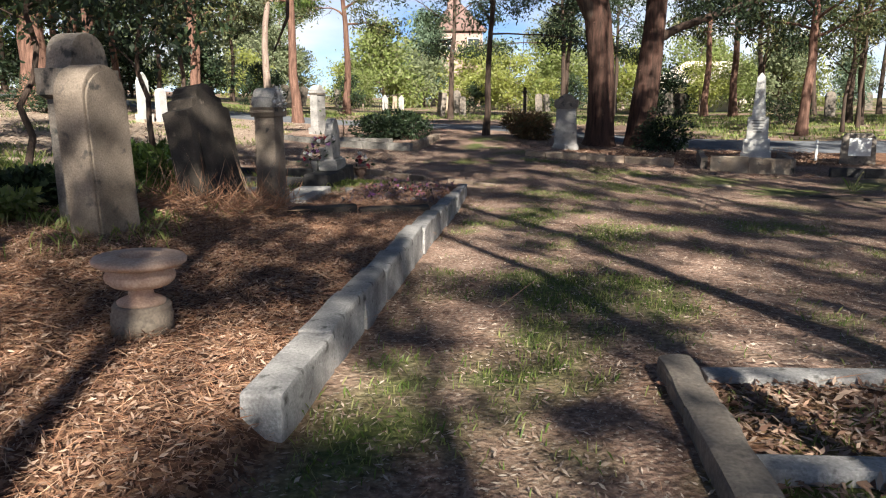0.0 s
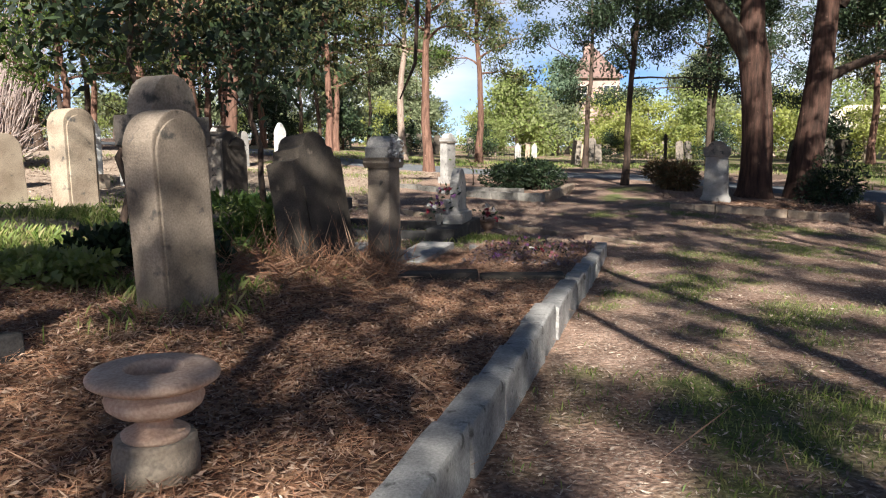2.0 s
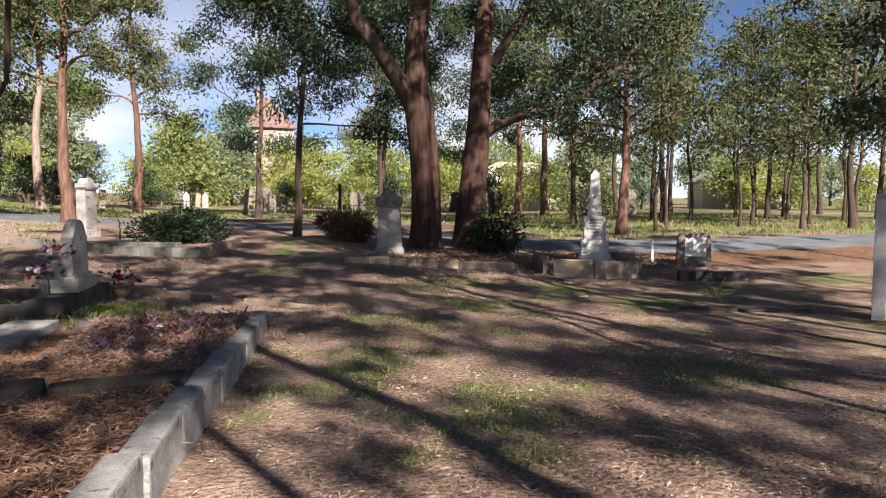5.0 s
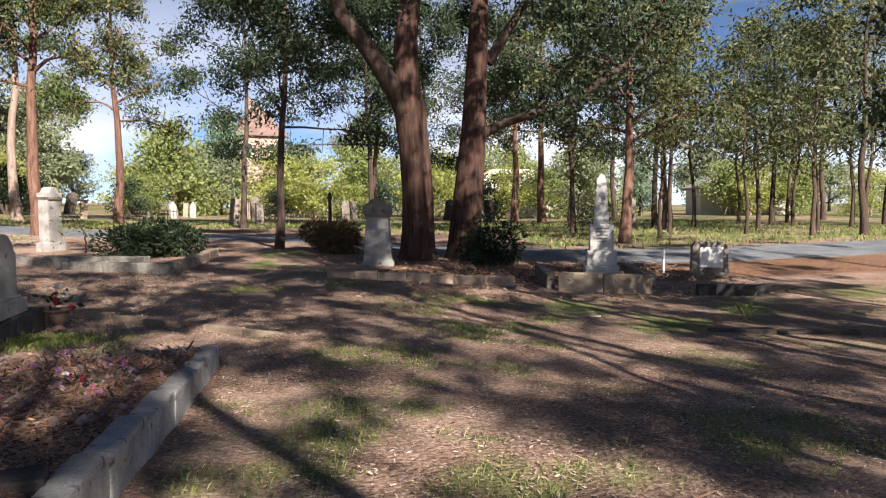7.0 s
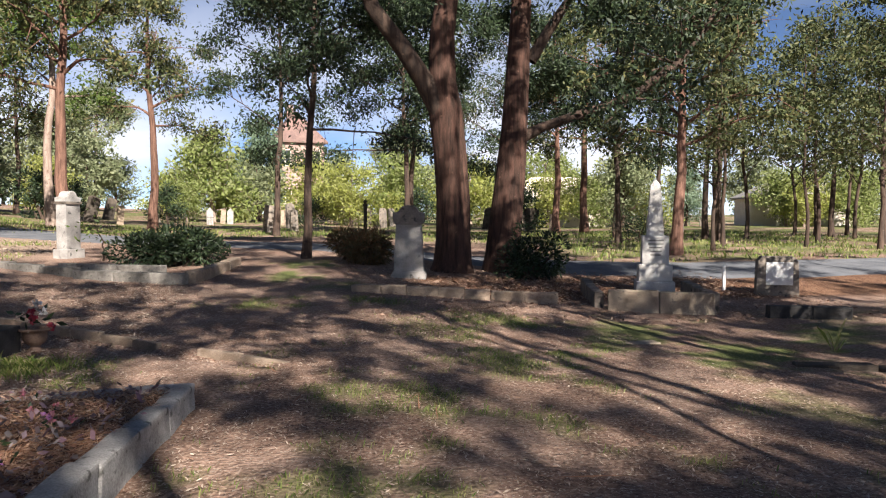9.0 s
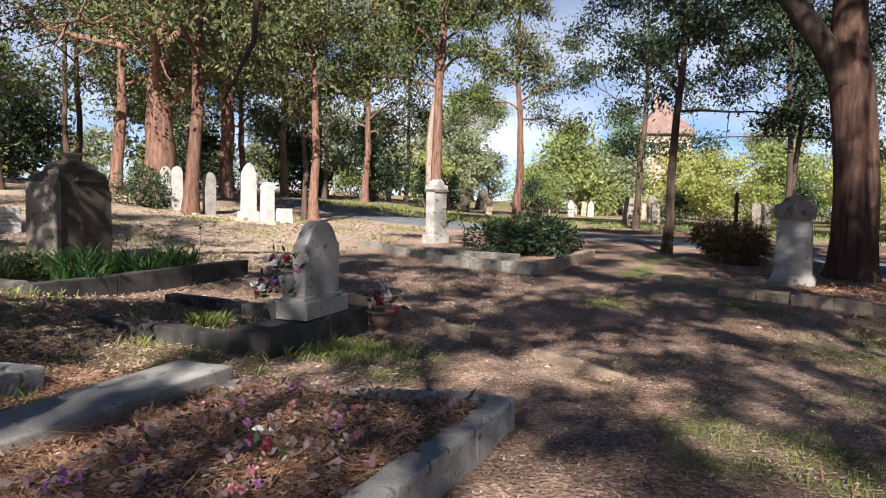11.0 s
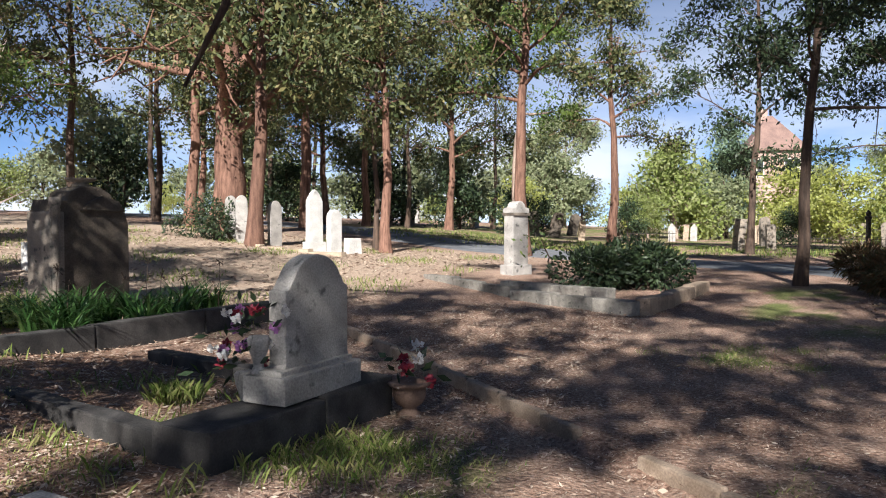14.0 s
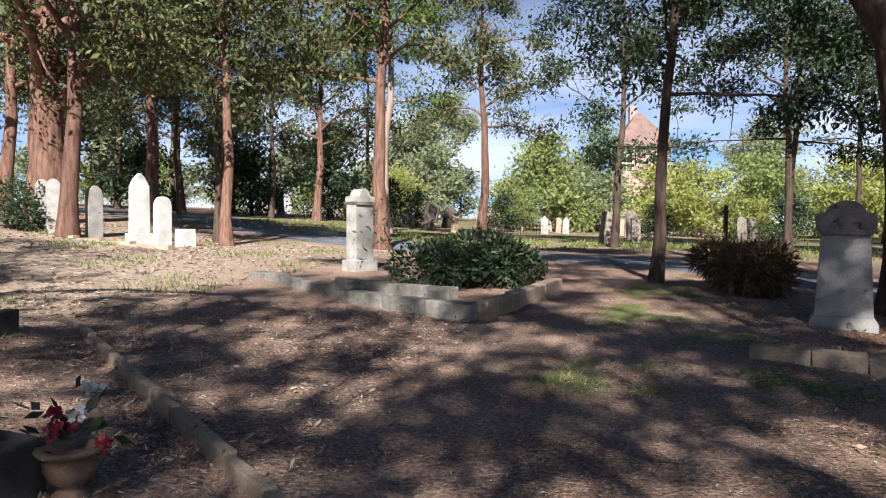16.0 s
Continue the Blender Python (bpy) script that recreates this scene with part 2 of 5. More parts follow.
# ---- building blocks ----
def part(name, bm, mat, parent=None, label="", smooth=False):
    me = bpy.data.meshes.new(name)
    if isinstance(bm, bmesh.types.BMesh):
        bm.to_mesh(me)
        bm.free()
    else:
        me.from_pydata(bm[0], [], bm[1])
    me.materials.append(M[mat])
    if smooth:
        me.shade_smooth()
    ob = new(name, me)
    if parent:
        ob.parent = parent
    if label:
        ob["label"] = label
    return ob


def root(name, x, y, label, category, yaw=0, lean=(0, 0), group="", sink=0.03, z=None, kind=""):
    e = new(name)
    e.matrix_basis = pose(x, y, (g(x, y) if z is None else z) - sink, lean[0], lean[1], yaw)
    e.empty_display_size = 0.2
    return tagged(e, label, category, group, kind)


def box(sx, sy, sz, at=(0, 0, 0), bev=0.012, rough=0.0, cuts=0, seed=1):
    """A block standing on at, with bevelled and, where rough, uneven faces."""
    bm = bmesh.new()
    bmesh.ops.create_cube(bm, size=1)
    bmesh.ops.scale(bm, vec=(sx, sy, sz), verts=bm.verts)
    if bev:
        bmesh.ops.bevel(bm, geom=bm.edges[:], offset=bev, segments=2, affect="EDGES", profile=0.6)
    if cuts:
        bmesh.ops.subdivide_edges(bm, edges=[e for e in bm.edges if e.calc_length() > 0.1], cuts=cuts, use_grid_fill=True)
    for v in bm.verts:
        if rough:
            v.co += noise.noise_vector(v.co * 7 + Vector((seed * 3.1, seed, 0))) * rough
        v.co += Vector((at[0], at[1], at[2] + sz / 2))
    return bm


def slab(outline, depth, bev=0.012, at=(0, 0, 0)):
    """An upright slab: an outline in x and z, carried through depth in y."""
    bm = bmesh.new()
    f = bm.faces.new([bm.verts.new((x, -depth / 2, z)) for x, z in outline])
    r = bmesh.ops.extrude_face_region(bm, geom=[f])
    bmesh.ops.translate(bm, vec=(0, depth, 0), verts=[v for v in r["geom"] if isinstance(v, bmesh.types.BMVert)])
    bmesh.ops.recalc_face_normals(bm, faces=bm.faces[:])
    if bev:
        es = [e for e in bm.edges if abs(e.verts[0].co.y - e.verts[1].co.y) < 1e-6]
        bmesh.ops.bevel(bm, geom=es, offset=bev, segments=2, affect="EDGES", profile=0.6)
    bmesh.ops.translate(bm, vec=at, verts=bm.verts)
    return bm


def arc(cx, cz, r, a0, a1, n=12, rz=None):
    rz = rz or r
    return [(cx + r * math.cos(radians(a0 + (a1 - a0) * i / n)), cz + rz * math.sin(radians(a0 + (a1 - a0) * i / n))) for i in range(n + 1)]


def lathe(profile, n=28, at=(0, 0, 0), squash=1.0):
    vs, fs = [], []
    for r, z in profile:
        for i in range(n):
            a = 2 * math.pi * i / n
            vs.append((at[0] + r * math.cos(a), at[1] + r * squash * math.sin(a), at[2] + z))
    for k in range(len(profile) - 1):
        for i in range(n):
            j = (i + 1) % n
            fs.append((k * n + i, k * n + j, (k + 1) * n + j, (k + 1) * n + i))
    fs.append(tuple(reversed(range(n))))
    fs.append(tuple((len(profile) - 1) * n + i for i in range(n)))
    return vs, fs


def tubes(paths, n=8):
    """Tapered tubes along paths of (point, radius)."""
    vs, fs = [], []
    for path in paths:
        start = len(vs)
        for k, (p, r) in enumerate(path):
            a = path[max(0, k - 1)][0]
            b = path[min(len(path) - 1, k + 1)][0]
            d = (Vector(b) - Vector(a)).normalized()
            u = d.orthogonal().normalized() if abs(d.z) < 0.9 else Vector((1, 0, 0)) - d * d.x
            u.normalize()
            w = d.cross(u)
            for i in range(n):
                q = 2 * math.pi * i / n
                vs.append(tuple(Vector(p) + (u * math.cos(q) + w * math.sin(q)) * r))
        for k in range(len(path) - 1):
            for i in range(n):
                j = (i + 1) % n
                s = start + k * n
                fs.append((s + i, s + j, s + n + j, s + n + i))
        e = start + (len(path) - 1) * n
        fs.append(tuple(e + i for i in range(n)))
    return vs, fs


def leaves(points, dirs, length, width, rng, jitter=0.3):
    """Pointed leaves as kites: at points, along dirs."""
    k = len(points)
    points, dirs = np.asarray(points), np.asarray(dirs)
    dirs = dirs / np.maximum(1e-6, np.linalg.norm(dirs, axis=1))[:, None]
    side = np.cross(dirs, rng.normal(size=(k, 3)))
    side /= np.maximum(1e-6, np.linalg.norm(side, axis=1))[:, None]
    s = (1 + jitter * rng.uniform(-1, 1, k))[:, None]
    a, b = length * s, width * s
    v = np.empty((k, 4, 3))
    v[:, 0] = points
    v[:, 1] = points + dirs * a * 0.45 + side * b * 0.5
    v[:, 2] = points + dirs * a
    v[:, 3] = points + dirs * a * 0.45 - side * b * 0.5
    f = np.arange(4 * k).reshape(k, 4)
    return v.reshape(-1, 3), f


def mesh_np(name, v, f, mat):
    me = bpy.data.meshes.new(name)
    nv, nf, w = len(v), len(f), f.shape[1]
    me.vertices.add(nv)
    me.vertices.foreach_set("co", np.asarray(v, np.float32).ravel())
    me.loops.add(nf * w)
    me.loops.foreach_set("vertex_index", np.asarray(f, np.int32).ravel())
    me.polygons.add(nf)
    me.polygons.foreach_set("loop_start", np.arange(0, nf * w, w, dtype=np.int32))
    me.update(calc_edges=True)
    me.materials.append(M[mat])
    return me


# ---- ground ----
def grass_cover(x, y):
    """0 to 1: how grassy the ground is."""
    x, y = np.asarray(x, float), np.asarray(y, float)
    w = np.sin(x * 1.7 + 1.3 * np.sin(y * 0.9)) * np.sin(y * 1.25 + 1.1 * np.sin(x * 1.1 + 2)) + 0.5 * np.sin(x * 4.3 + y * 2.9) * np.sin(y * 3.7 - x * 2.1)
    v = np.sin(x * 9.1 + 3 * np.sin(y * 2.3)) * np.sin(y * 7.7 + 2 * np.sin(x * 3.1))
    w = w + 0.45 * v
    path = sm(0.0, 1.1, w) * sm(22, 12, y) * sm(-0.1, 0.5, x - kerb_x(y)) * 0.75
    start = sm(-0.9, 0.8, w) * sm(9, 4, y) * sm(-0.1, 0.4, x - kerb_x(y)) * sm(2.6, 1.2, x) * 0.9
    far = sm(-0.4, 0.3, w) * (sm(44, 52, y) * sm(-32, -22, x) + sm(10, 14, x) * sm(29.5, 33, y))
    left = sm(-0.1, 0.7, w) * sm(-2.2, -3.5, x) * sm(5.5, 8, y) * sm(16, 13, y)
    strip = sm(-0.1, 0.6, w) * sm(3, 5, x) * sm(15, 17, y) * sm(22, 19, y)
    mound = sm(0, 0.7, w) * sm(0.5, 1.5, x) * sm(4.2, 3, x) * sm(23.6, 25, y) * sm(31, 29.5, y)
    plot = sm(0.0, 0.7, w) * sm(-2.3, -2.6, x) * sm(-7, -6, x) * sm(14.8, 15.2, y) * sm(19, 18, y) * 0.25
    front = sm(-0.6, 0.3, w) * sm(1.3, 0.5, np.hypot(x + 1.45, (y - 16.4) * .8))
    patch = sm(-0.5, 0.5, w) * sm(1.2, .5, np.hypot((x - 1.9) / 2.2, (y - 22.3) / .9))
    return np.clip(patch + path + start + far + left + strip + mound + plot + front, 0, 1)


def litter_cover(x, y):
    x, y = np.asarray(x, float), np.asarray(y, float)
    bed = sm(0.05, -0.1, x - kerb_x(y)) * sm(15.6, 14.6, y) * sm(-6.5, -5, x)
    right = sm(0.9, 1.2, x) * sm(4.2, 4.0, y)
    under = sm(4.2, 5, x) * sm(22.6, 23.4, y) * sm(28.5, 26.5, y)
    plot = sm(-2.1, -2.4, x) * sm(-8, -6, x) * sm(14, 15, y) * sm(20, 18.5, y) * 0.5
    return np.clip(bed + right + under + plot, 0, 1)


def sand_cover(x, y):
    x, y = np.asarray(x, float), np.asarray(y, float)
    return np.clip(sm(-4.5, -9, x) * sm(20, 25, y) * sm(43, 39, y) + sm(-8, -11, x) * sm(9, 13, y) * sm(24, 20, y) + sm(-4.8, -6.5, x) * sm(7.5, 9, y) * sm(16, 13, y), 0, 1)


def spaced(stops):
    out = []
    for (a, da), (b, db) in zip(stops, stops[1:]):
        v, n = a, max(1, int(round((b - a) / ((da + db) / 2))))
        u = np.linspace(0, 1, n, endpoint=False)
        out += list(a + (b - a) * (da * u + (db - da) * u * u / 2) / ((da + db) / 2))
    return np.array(out + [stops[-1][0]])


gx = spaced([(-900, 120), (-60, 4), (-9, 0.25), (-4, 0.1), (3, 0.1), (9, 0.25), (60, 4), (900, 120)])
gy = spaced([(-900, 120), (-30, 3), (0, 0.14), (16, 0.1), (30, 0.3), (70, 3), (160, 8), (900, 120)])
XX, YY = np.meshgrid(gx, gy)
near = np.exp(-((XX - 0.5) ** 2 + (YY - 12) ** 2) / 900)
ZZ = gz(XX, YY) + near * (0.012 * np.sin(XX * 3.1 + YY * 1.3) * np.sin(YY * 2.7 - XX) + 0.008 * np.sin(XX * 7.7) * np.sin(YY * 6.9 + XX * 2))
nx, ny = len(gx), len(gy)
idx = np.arange(nx * ny).reshape(ny, nx)
quads = np.stack([idx[:-1, :-1], idx[:-1, 1:], idx[1:, 1:], idx[1:, :-1]], -1).reshape(-1, 4)


def ground_material():
    m = bpy.data.materials.new("earth")
    m.use_nodes = True
    n, l = m.node_tree.nodes, m.node_tree.links
    b = n["Principled BSDF"]
    b.inputs["Roughness"].default_value = 0.95
    b.inputs["Specular IOR Level"].default_value = 0.15
    co = n.new("ShaderNodeTexCoord")

    def tex(scale, detail, kind="ShaderNodeTexNoise"):
        t = n.new(kind)
        t.inputs["Scale"].default_value = scale
        if "Detail" in t.inputs:
            t.inputs["Detail"].default_value = detail
        l.new(co.outputs["Object"], t.inputs["Vector"])
        return t

    def ramp(src, *stops):
        r = n.new("ShaderNodeValToRGB")
        while len(r.color_ramp.elements) < len(stops):
            r.color_ramp.elements.new(0.5)
        for e, (p, c) in zip(r.color_ramp.elements, stops):
            e.position, e.color = p, (*c, 1)
        l.new(src, r.inputs[0])
        return r.outputs[0]

    def mix(fac, a, c):
        x = n.new("ShaderNodeMix")
        x.data_type = "RGBA"
        l.new(fac, x.inputs["Factor"])
        l.new(a, x.inputs["A"])
        l.new(c, x.inputs["B"])
        return x.outputs["Result"]

    broad, fine, chips = tex(0.9, 5), tex(24, 8), tex(30, 0, "ShaderNodeTexVoronoi")
    dirt = ramp(fine.outputs["Fac"], (0.30, (0.075, 0.043, 0.031)), (0.52, (0.21, 0.130, 0.094)), (0.75, (0.42, 0.285, 0.215)))
    pale = ramp(fine.outputs["Fac"], (0.30, (0.17, 0.105, 0.077)), (0.70, (0.45, 0.315, 0.24)))
    soil = mix(ramp(broad.outputs["Fac"], (0.42, (0, 0, 0)), (0.66, (1, 1, 1))), dirt, pale)
    leafy = ramp(chips.outputs["Color"], (0.15, (0.055, 0.028, 0.018)), (0.5, (0.15, 0.075, 0.045)), (0.85, (0.30, 0.18, 0.11)))
    green = ramp(fine.outputs["Fac"], (0.3, (0.05, 0.08, 0.018)), (0.6, (0.11, 0.15, 0.035)), (0.8, (0.20, 0.21, 0.07)))
    sandy = ramp(fine.outputs["Fac"], (0.25, (0.25, 0.185, 0.135)), (0.75, (0.42, 0.335, 0.26)))
    at = n.new("ShaderNodeAttribute")
    at.attribute_name = "cover"
    sep = n.new("ShaderNodeSeparateColor")
    l.new(at.outputs["Color"], sep.inputs[0])
    specks = tex(75, 0, "ShaderNodeTexVoronoi")
    hue = n.new("ShaderNodeSeparateColor")
    l.new(specks.outputs["Color"], hue.inputs[0])
    dry = ramp(hue.outputs[1], (0.0, (0.14, 0.09, 0.065)), (0.6, (0.30, 0.22, 0.17)), (1.0, (0.46, 0.38, 0.31)))
    soil = mix(ramp(hue.outputs[0], (0.74, (0, 0, 0)), (0.80, (0.8, 0.8, 0.8))), soil, dry)
    c = mix(sep.outputs[2], soil, sandy)
    c = mix(sep.outputs[0], c, leafy)
    c = mix(sep.outputs[1], c, green)
    l.new(c, b.inputs["Base Color"])
    bp = n.new("ShaderNodeBump")
    bp.inputs["Strength"].default_value, bp.inputs["Distance"].default_value = 1.0, 0.04
    l.new(fine.outputs["Fac"], bp.inputs["Height"])
    l.new(bp.outputs[0], b.inputs["Normal"])
    return m


M["earth"] = ground_material()
ground_me = mesh_np("ground", np.stack([XX, YY, ZZ], -1).reshape(-1, 3), quads, "earth")
cover = ground_me.color_attributes.new("cover", "FLOAT_COLOR", "POINT")
cover.data.foreach_set("color", np.stack([litter_cover(XX, YY), grass_cover(XX, YY) * 0.8, sand_cover(XX, YY), np.ones_like(XX)], -1).astype(np.float32).ravel())
ground_me.shade_smooth()
tagged(new("ground", ground_me), "bare brown earth with patchy grass and leaf litter", "ground", kind="structure")

# the lane
lane = [(60, 31), (40, 31), (26, 29.6), (18, 28.8), (13, 29.2), (9.2, 31.4), (5.5, 35), (1, 39), (-5, 42.6), (-12, 46.4), (-20, 50), (-30, 53), (-46, 56)]


def smooth_line(pts, n=8):
    out = []
    p = [Vector((*q, 0)) for q in pts]
    for i in range(len(p) - 1):
        a, b, c, d = p[max(0, i - 1)], p[i], p[i + 1], p[min(len(p) - 1, i + 2)]
        for k in range(n):
            t = k / n
            out.append(0.5 * (2 * b + (c - a) * t + (2 * a - 5 * b + 4 * c - d) * t * t + (3 * b - a - 3 * c + d) * t ** 3))
    return out + [p[-1]]


def lane_strip():
    line = smooth_line(lane)
    vs, fs, w = [], [], 9
    for i, p in enumerate(line):
        d = (line[min(i + 1, len(line) - 1)] - line[max(i - 1, 0)]).normalized()
        side = Vector((-d.y, d.x, 0))
        half = 2.3 + 1.6 * float(sm(2, -12, p.x)) + 0.12 * math.sin(i * 1.3)
        for k in range(w):
            q = p + side * half * (2 * k / (w - 1) - 1)
            edge = 0.03 if 0 < k < w - 1 else -0.03
            vs.append((q.x, q.y, g(q.x, q.y) + edge))
    for i in range(len(line) - 1):
        for k in range(w - 1):
            fs.append((i * w + k, i * w + k + 1, (i + 1) * w + k + 1, (i + 1) * w + k))
    return vs, fs


tagged(part("road", lane_strip(), "asphalt", smooth=True), "grey asphalt cemetery lane strewn with leaves", "road", kind="structure")


# ---- long kerb of the raised bed ----
def kerb_run(name, a, b, blocks, w, top_a, top_b, mat, label, gap=0.012, depth=0.25, rough=0.010, tops=None, skip=()):
    """A line of separate kerb blocks from a to b; tops go from top_a to top_b (heights)."""
    holder = new(name)
    tagged(holder, label, "kerb", kind="structure")
    a, b = Vector((*a, 0)), Vector((*b, 0))
    d = b - a
    yaw = math.atan2(d.y, d.x)
    cuts = [0]
    for i in range(blocks):
        cuts.append(cuts[-1] + random.uniform(0.8, 1.25))
    cuts = [c / cuts[-1] for c in cuts]
    for i in range(blocks):
        if i in skip:
            continue
        u = (cuts[i] + cuts[i + 1]) / 2
        ln = d.length * (cuts[i + 1] - cuts[i]) - gap
        p = a + d * u
        top = top_a + (top_b - top_a) * u + random.uniform(-0.012, 0.012)
        if tops:
            top = float(np.interp(p.y, tops[0], tops[1])) + random.uniform(-0.012, 0.012)
        base = g(p.x, p.y) - 0.12
        base = min(base, top - depth)
        ob = part("kerb_block", box(ln, w * random.uniform(0.96, 1.04), top - base, bev=0.022, rough=rough, cuts=3, seed=i + blocks), mat, holder)
        ob.matrix_basis = pose(p.x + random.uniform(-.008, .008), p.y, base, random.uniform(-1.2, 1.2), random.uniform(-1, 1), math.degrees(yaw) + random.uniform(-0.8, 0.8))
    return holder


kerb_run("kerb", (kerb_x(3.4) - 0.095, 3.4), (kerb_x(14.56) - 0.095, 14.56), 14, 0.185, 0, 0, "kerbstone", "weathered grey stone kerb edging the raised grave bed", tops=([3.2, 7.8, 14.57], [-0.03, -0.136, -0.468]), depth=0.34)
kerb_run("kerb", (0.42, 14.62), (-1.75, 14.35), 4, 0.2, -0.47, -0.47, "kerbstone", "low weathered stone kerb across the end of the grave bed")


# ---- gravestones ----
def inscription(parent, w, z0, z1, y, lines, mat="lettering"):
    """Worn lines of lettering too faint to read, cut as shallow bars."""
    for i in range(lines):
        z = z1 - (z1 - z0) * (i + 0.5) / lines
        ln = w * random.uniform(0.45, 0.85)
        part("inscription_line", box(ln, 0.004, (z1 - z0) / lines * 0.4, at=(0, y, z), bev=0), mat, parent)


def arch_outline(w, h, shoulder=0.0, rise=None):
    """Round-headed outline, with small square shoulders where asked."""
    r = w / 2 - shoulder
    rise = rise or r
    return [(-w / 2, 0), (w / 2, 0), (w / 2, h - rise)] + ([(r, h - rise)] if shoulder else []) + arc(0, h - rise, r, 0, 180, 14, rise)[1:-1] + ([(-r, h - rise)] if shoulder else []) + [(-w / 2, h - rise)]


def headstone(name, x, y, yaw, w, h, t, mat, label, outline=None, base=None, lean=(0, 0), face=None, lines=0, group="", sink=0.05, line_mat="lettering", z=None):
    r = root(name, x, y, label, "gravestone", yaw, lean, group, sink, z)
    z = 0.0
    if base:
        bw, bt, bh, bmat = base
        part("plinth", box(bw, bt, bh + sink, bev=0.015, rough=0.004, cuts=1), bmat, r)
        z = bh + sink
    body = part("slab", slab([(a, b + z) for a, b in (outline or arch_outline(w, h - z + sink))], t, 0.014), mat, r)
    if face:
        o = face(w, h - z)
        part("panel", slab([(a, b + z) for a, b in o], 0.03, 0.006, at=(0, -t / 2 - 0.004, 0)), mat, r)
    if lines:
        inscription(r, w * 0.8, z + (h - z) * 0.25, z + (h - z) * 0.8, -t / 2 - 0.002 - (0.016 if face else 0), lines, line_mat)
    return r


# thick round-headed stone by the bed
headstone("headstone", -3.09, 7.16, 74, 0.56, 1.52, 0.30, "shaded_sandstone", "tall thick round-headed brown sandstone headstone, stained and coloured dark for shade", lean=(0, -2), outline=arch_outline(0.56, 1.56, rise=0.30),
          face=lambda w, h: arch_outline(w - 0.06, h - 0.02, rise=0.27))


def cross_top(w, h):
    r = w * 0.30
    return [(-w * .36, 0), (w * .36, 0), (w * .36, h - .62), (w * .5, h - .58), (w * .5, h - .34), (r + .02, h - .34), (r, h - .22)] + arc(0, h - .24, r, 5, 175, 10, .24) + [(-r, h - .22), (-r - .02, h - .34), (-w * .5, h - .34), (-w * .5, h - .58), (-w * .36, h - .62)]


headstone("headstone", -3.5, 7.78, 72, 0.76, 1.86, 0.3, "darkstone", "tall grey stone with a round crest and square shoulders", outline=cross_top(0.76, 1.90), face=lambda w, h: [(-.2, .2), (.2, .2), (.2, 1.2), (-.2, 1.2)])
# leaning stone with worn crest
crest = [(-.5, 0), (.5, 0), (.5, 1.42), (.36, 1.46), (.34, 1.58)] + arc(0, 1.58, .24, 10, 170, 8, .22) + [(-.34, 1.58), (-.36, 1.46), (-.5, 1.42)]
headstone("headstone", -3.02, 10.35, 77, 1.0, 1.75, 0.36, "shaded_darkstone", "leaning dark weathered headstone with a broken crest", outline=[(a * 1.08, b * .9) for a, b in crest], lean=(-9, 0), face=lambda w, h: [(-.40, .12), (.40, .12), (.40, .98), (-.40, .98)])
# slim pillar stone with carved cap
p = root("headstone", -2.40, 10.98, "slim tapering sandstone pillar stone with carved flower cap", "gravestone", 78, (0, 1))
part("base", box(0.44, 0.36, 0.22, bev=0.02, rough=0.006, cuts=1), "shaded_sandstone", p)
part("shaft", slab([(-.185, .2), (.185, .2), (.16, 1.28), (-.16, 1.28)], 0.30, 0.02), "shaded_sandstone", p)
part("moulding", slab([(-.19, 1.27), (.19, 1.27), (.23, 1.33), (.21, 1.36), (.23, 1.40), (-.23, 1.40), (-.21, 1.36), (-.23, 1.33)], 0.36, 0.008), "shaded_sandstone", p)
part("cap", slab([(-.21, 1.39), (.21, 1.39), (.21, 1.52)] + arc(0, 1.52, .17, 10, 170, 8, .15) + [(-.21, 1.52)], 0.32, 0.02), "greystone", p)
rng = np.random.default_rng(5)
pts = rng.normal(size=(140, 3)) * (0.075, 0.02, 0.07) + (0.0, -0.17, 1.53)
v, f = leaves(pts, rng.normal(size=(140, 3)) + (0, -.6, 0), 0.06, 0.045, rng)
ob = new("flower_carving", mesh_np("flower_carving", v, f, "marble"))
ob.parent = p
# big leaning slab near the start
headstone("headstone", -3.5, 5.12, 82, 0.95, 1.0, 0.2, "darkstone", "large leaning grey slab headstone set in a dark stone base", lean=(-4, 0),
          outline=[(-.5, 0), (.5, 0), (.24, .86), (.18, .92), (-.18, .92), (-.24, .86)], base=(1.15, 0.42, 0.14, "shaded_blackstone"))

# urn on its drum
urn = root("garden_urn", -1.81, 4.67, "shallow sandstone urn on a drum pedestal half buried in needles", "urn", 12, (0, 2), sink=0.03)
part("drum", lathe([(.178, 0), (.176, .14), (.165, .175), (.168, .19), (.16, .205)], 30), "sandstone", urn, smooth=True)
part("foot", lathe([(.135, .203), (.138, .222), (.115, .235), (.075, .25), (.068, .285), (.085, .312)], 30), "terracotta", urn, smooth=True)
part("bowl", lathe([(.085, .308), (.16, .318), (.192, .345), (.200, .375), (.190, .395), (.172, .405), (.172, .425)], 30), "terracotta", urn, smooth=True)
part("rim", lathe([(.17, .423), (.235, .438), (.262, .455), (.265, .470), (.25, .487), (.205, .496), (.150, .498), (.122, .498), (.122, .498), (.114, .488), (.110, .44), (.110, .44), (.02, .438)], 40), "terracotta", urn, smooth=True)

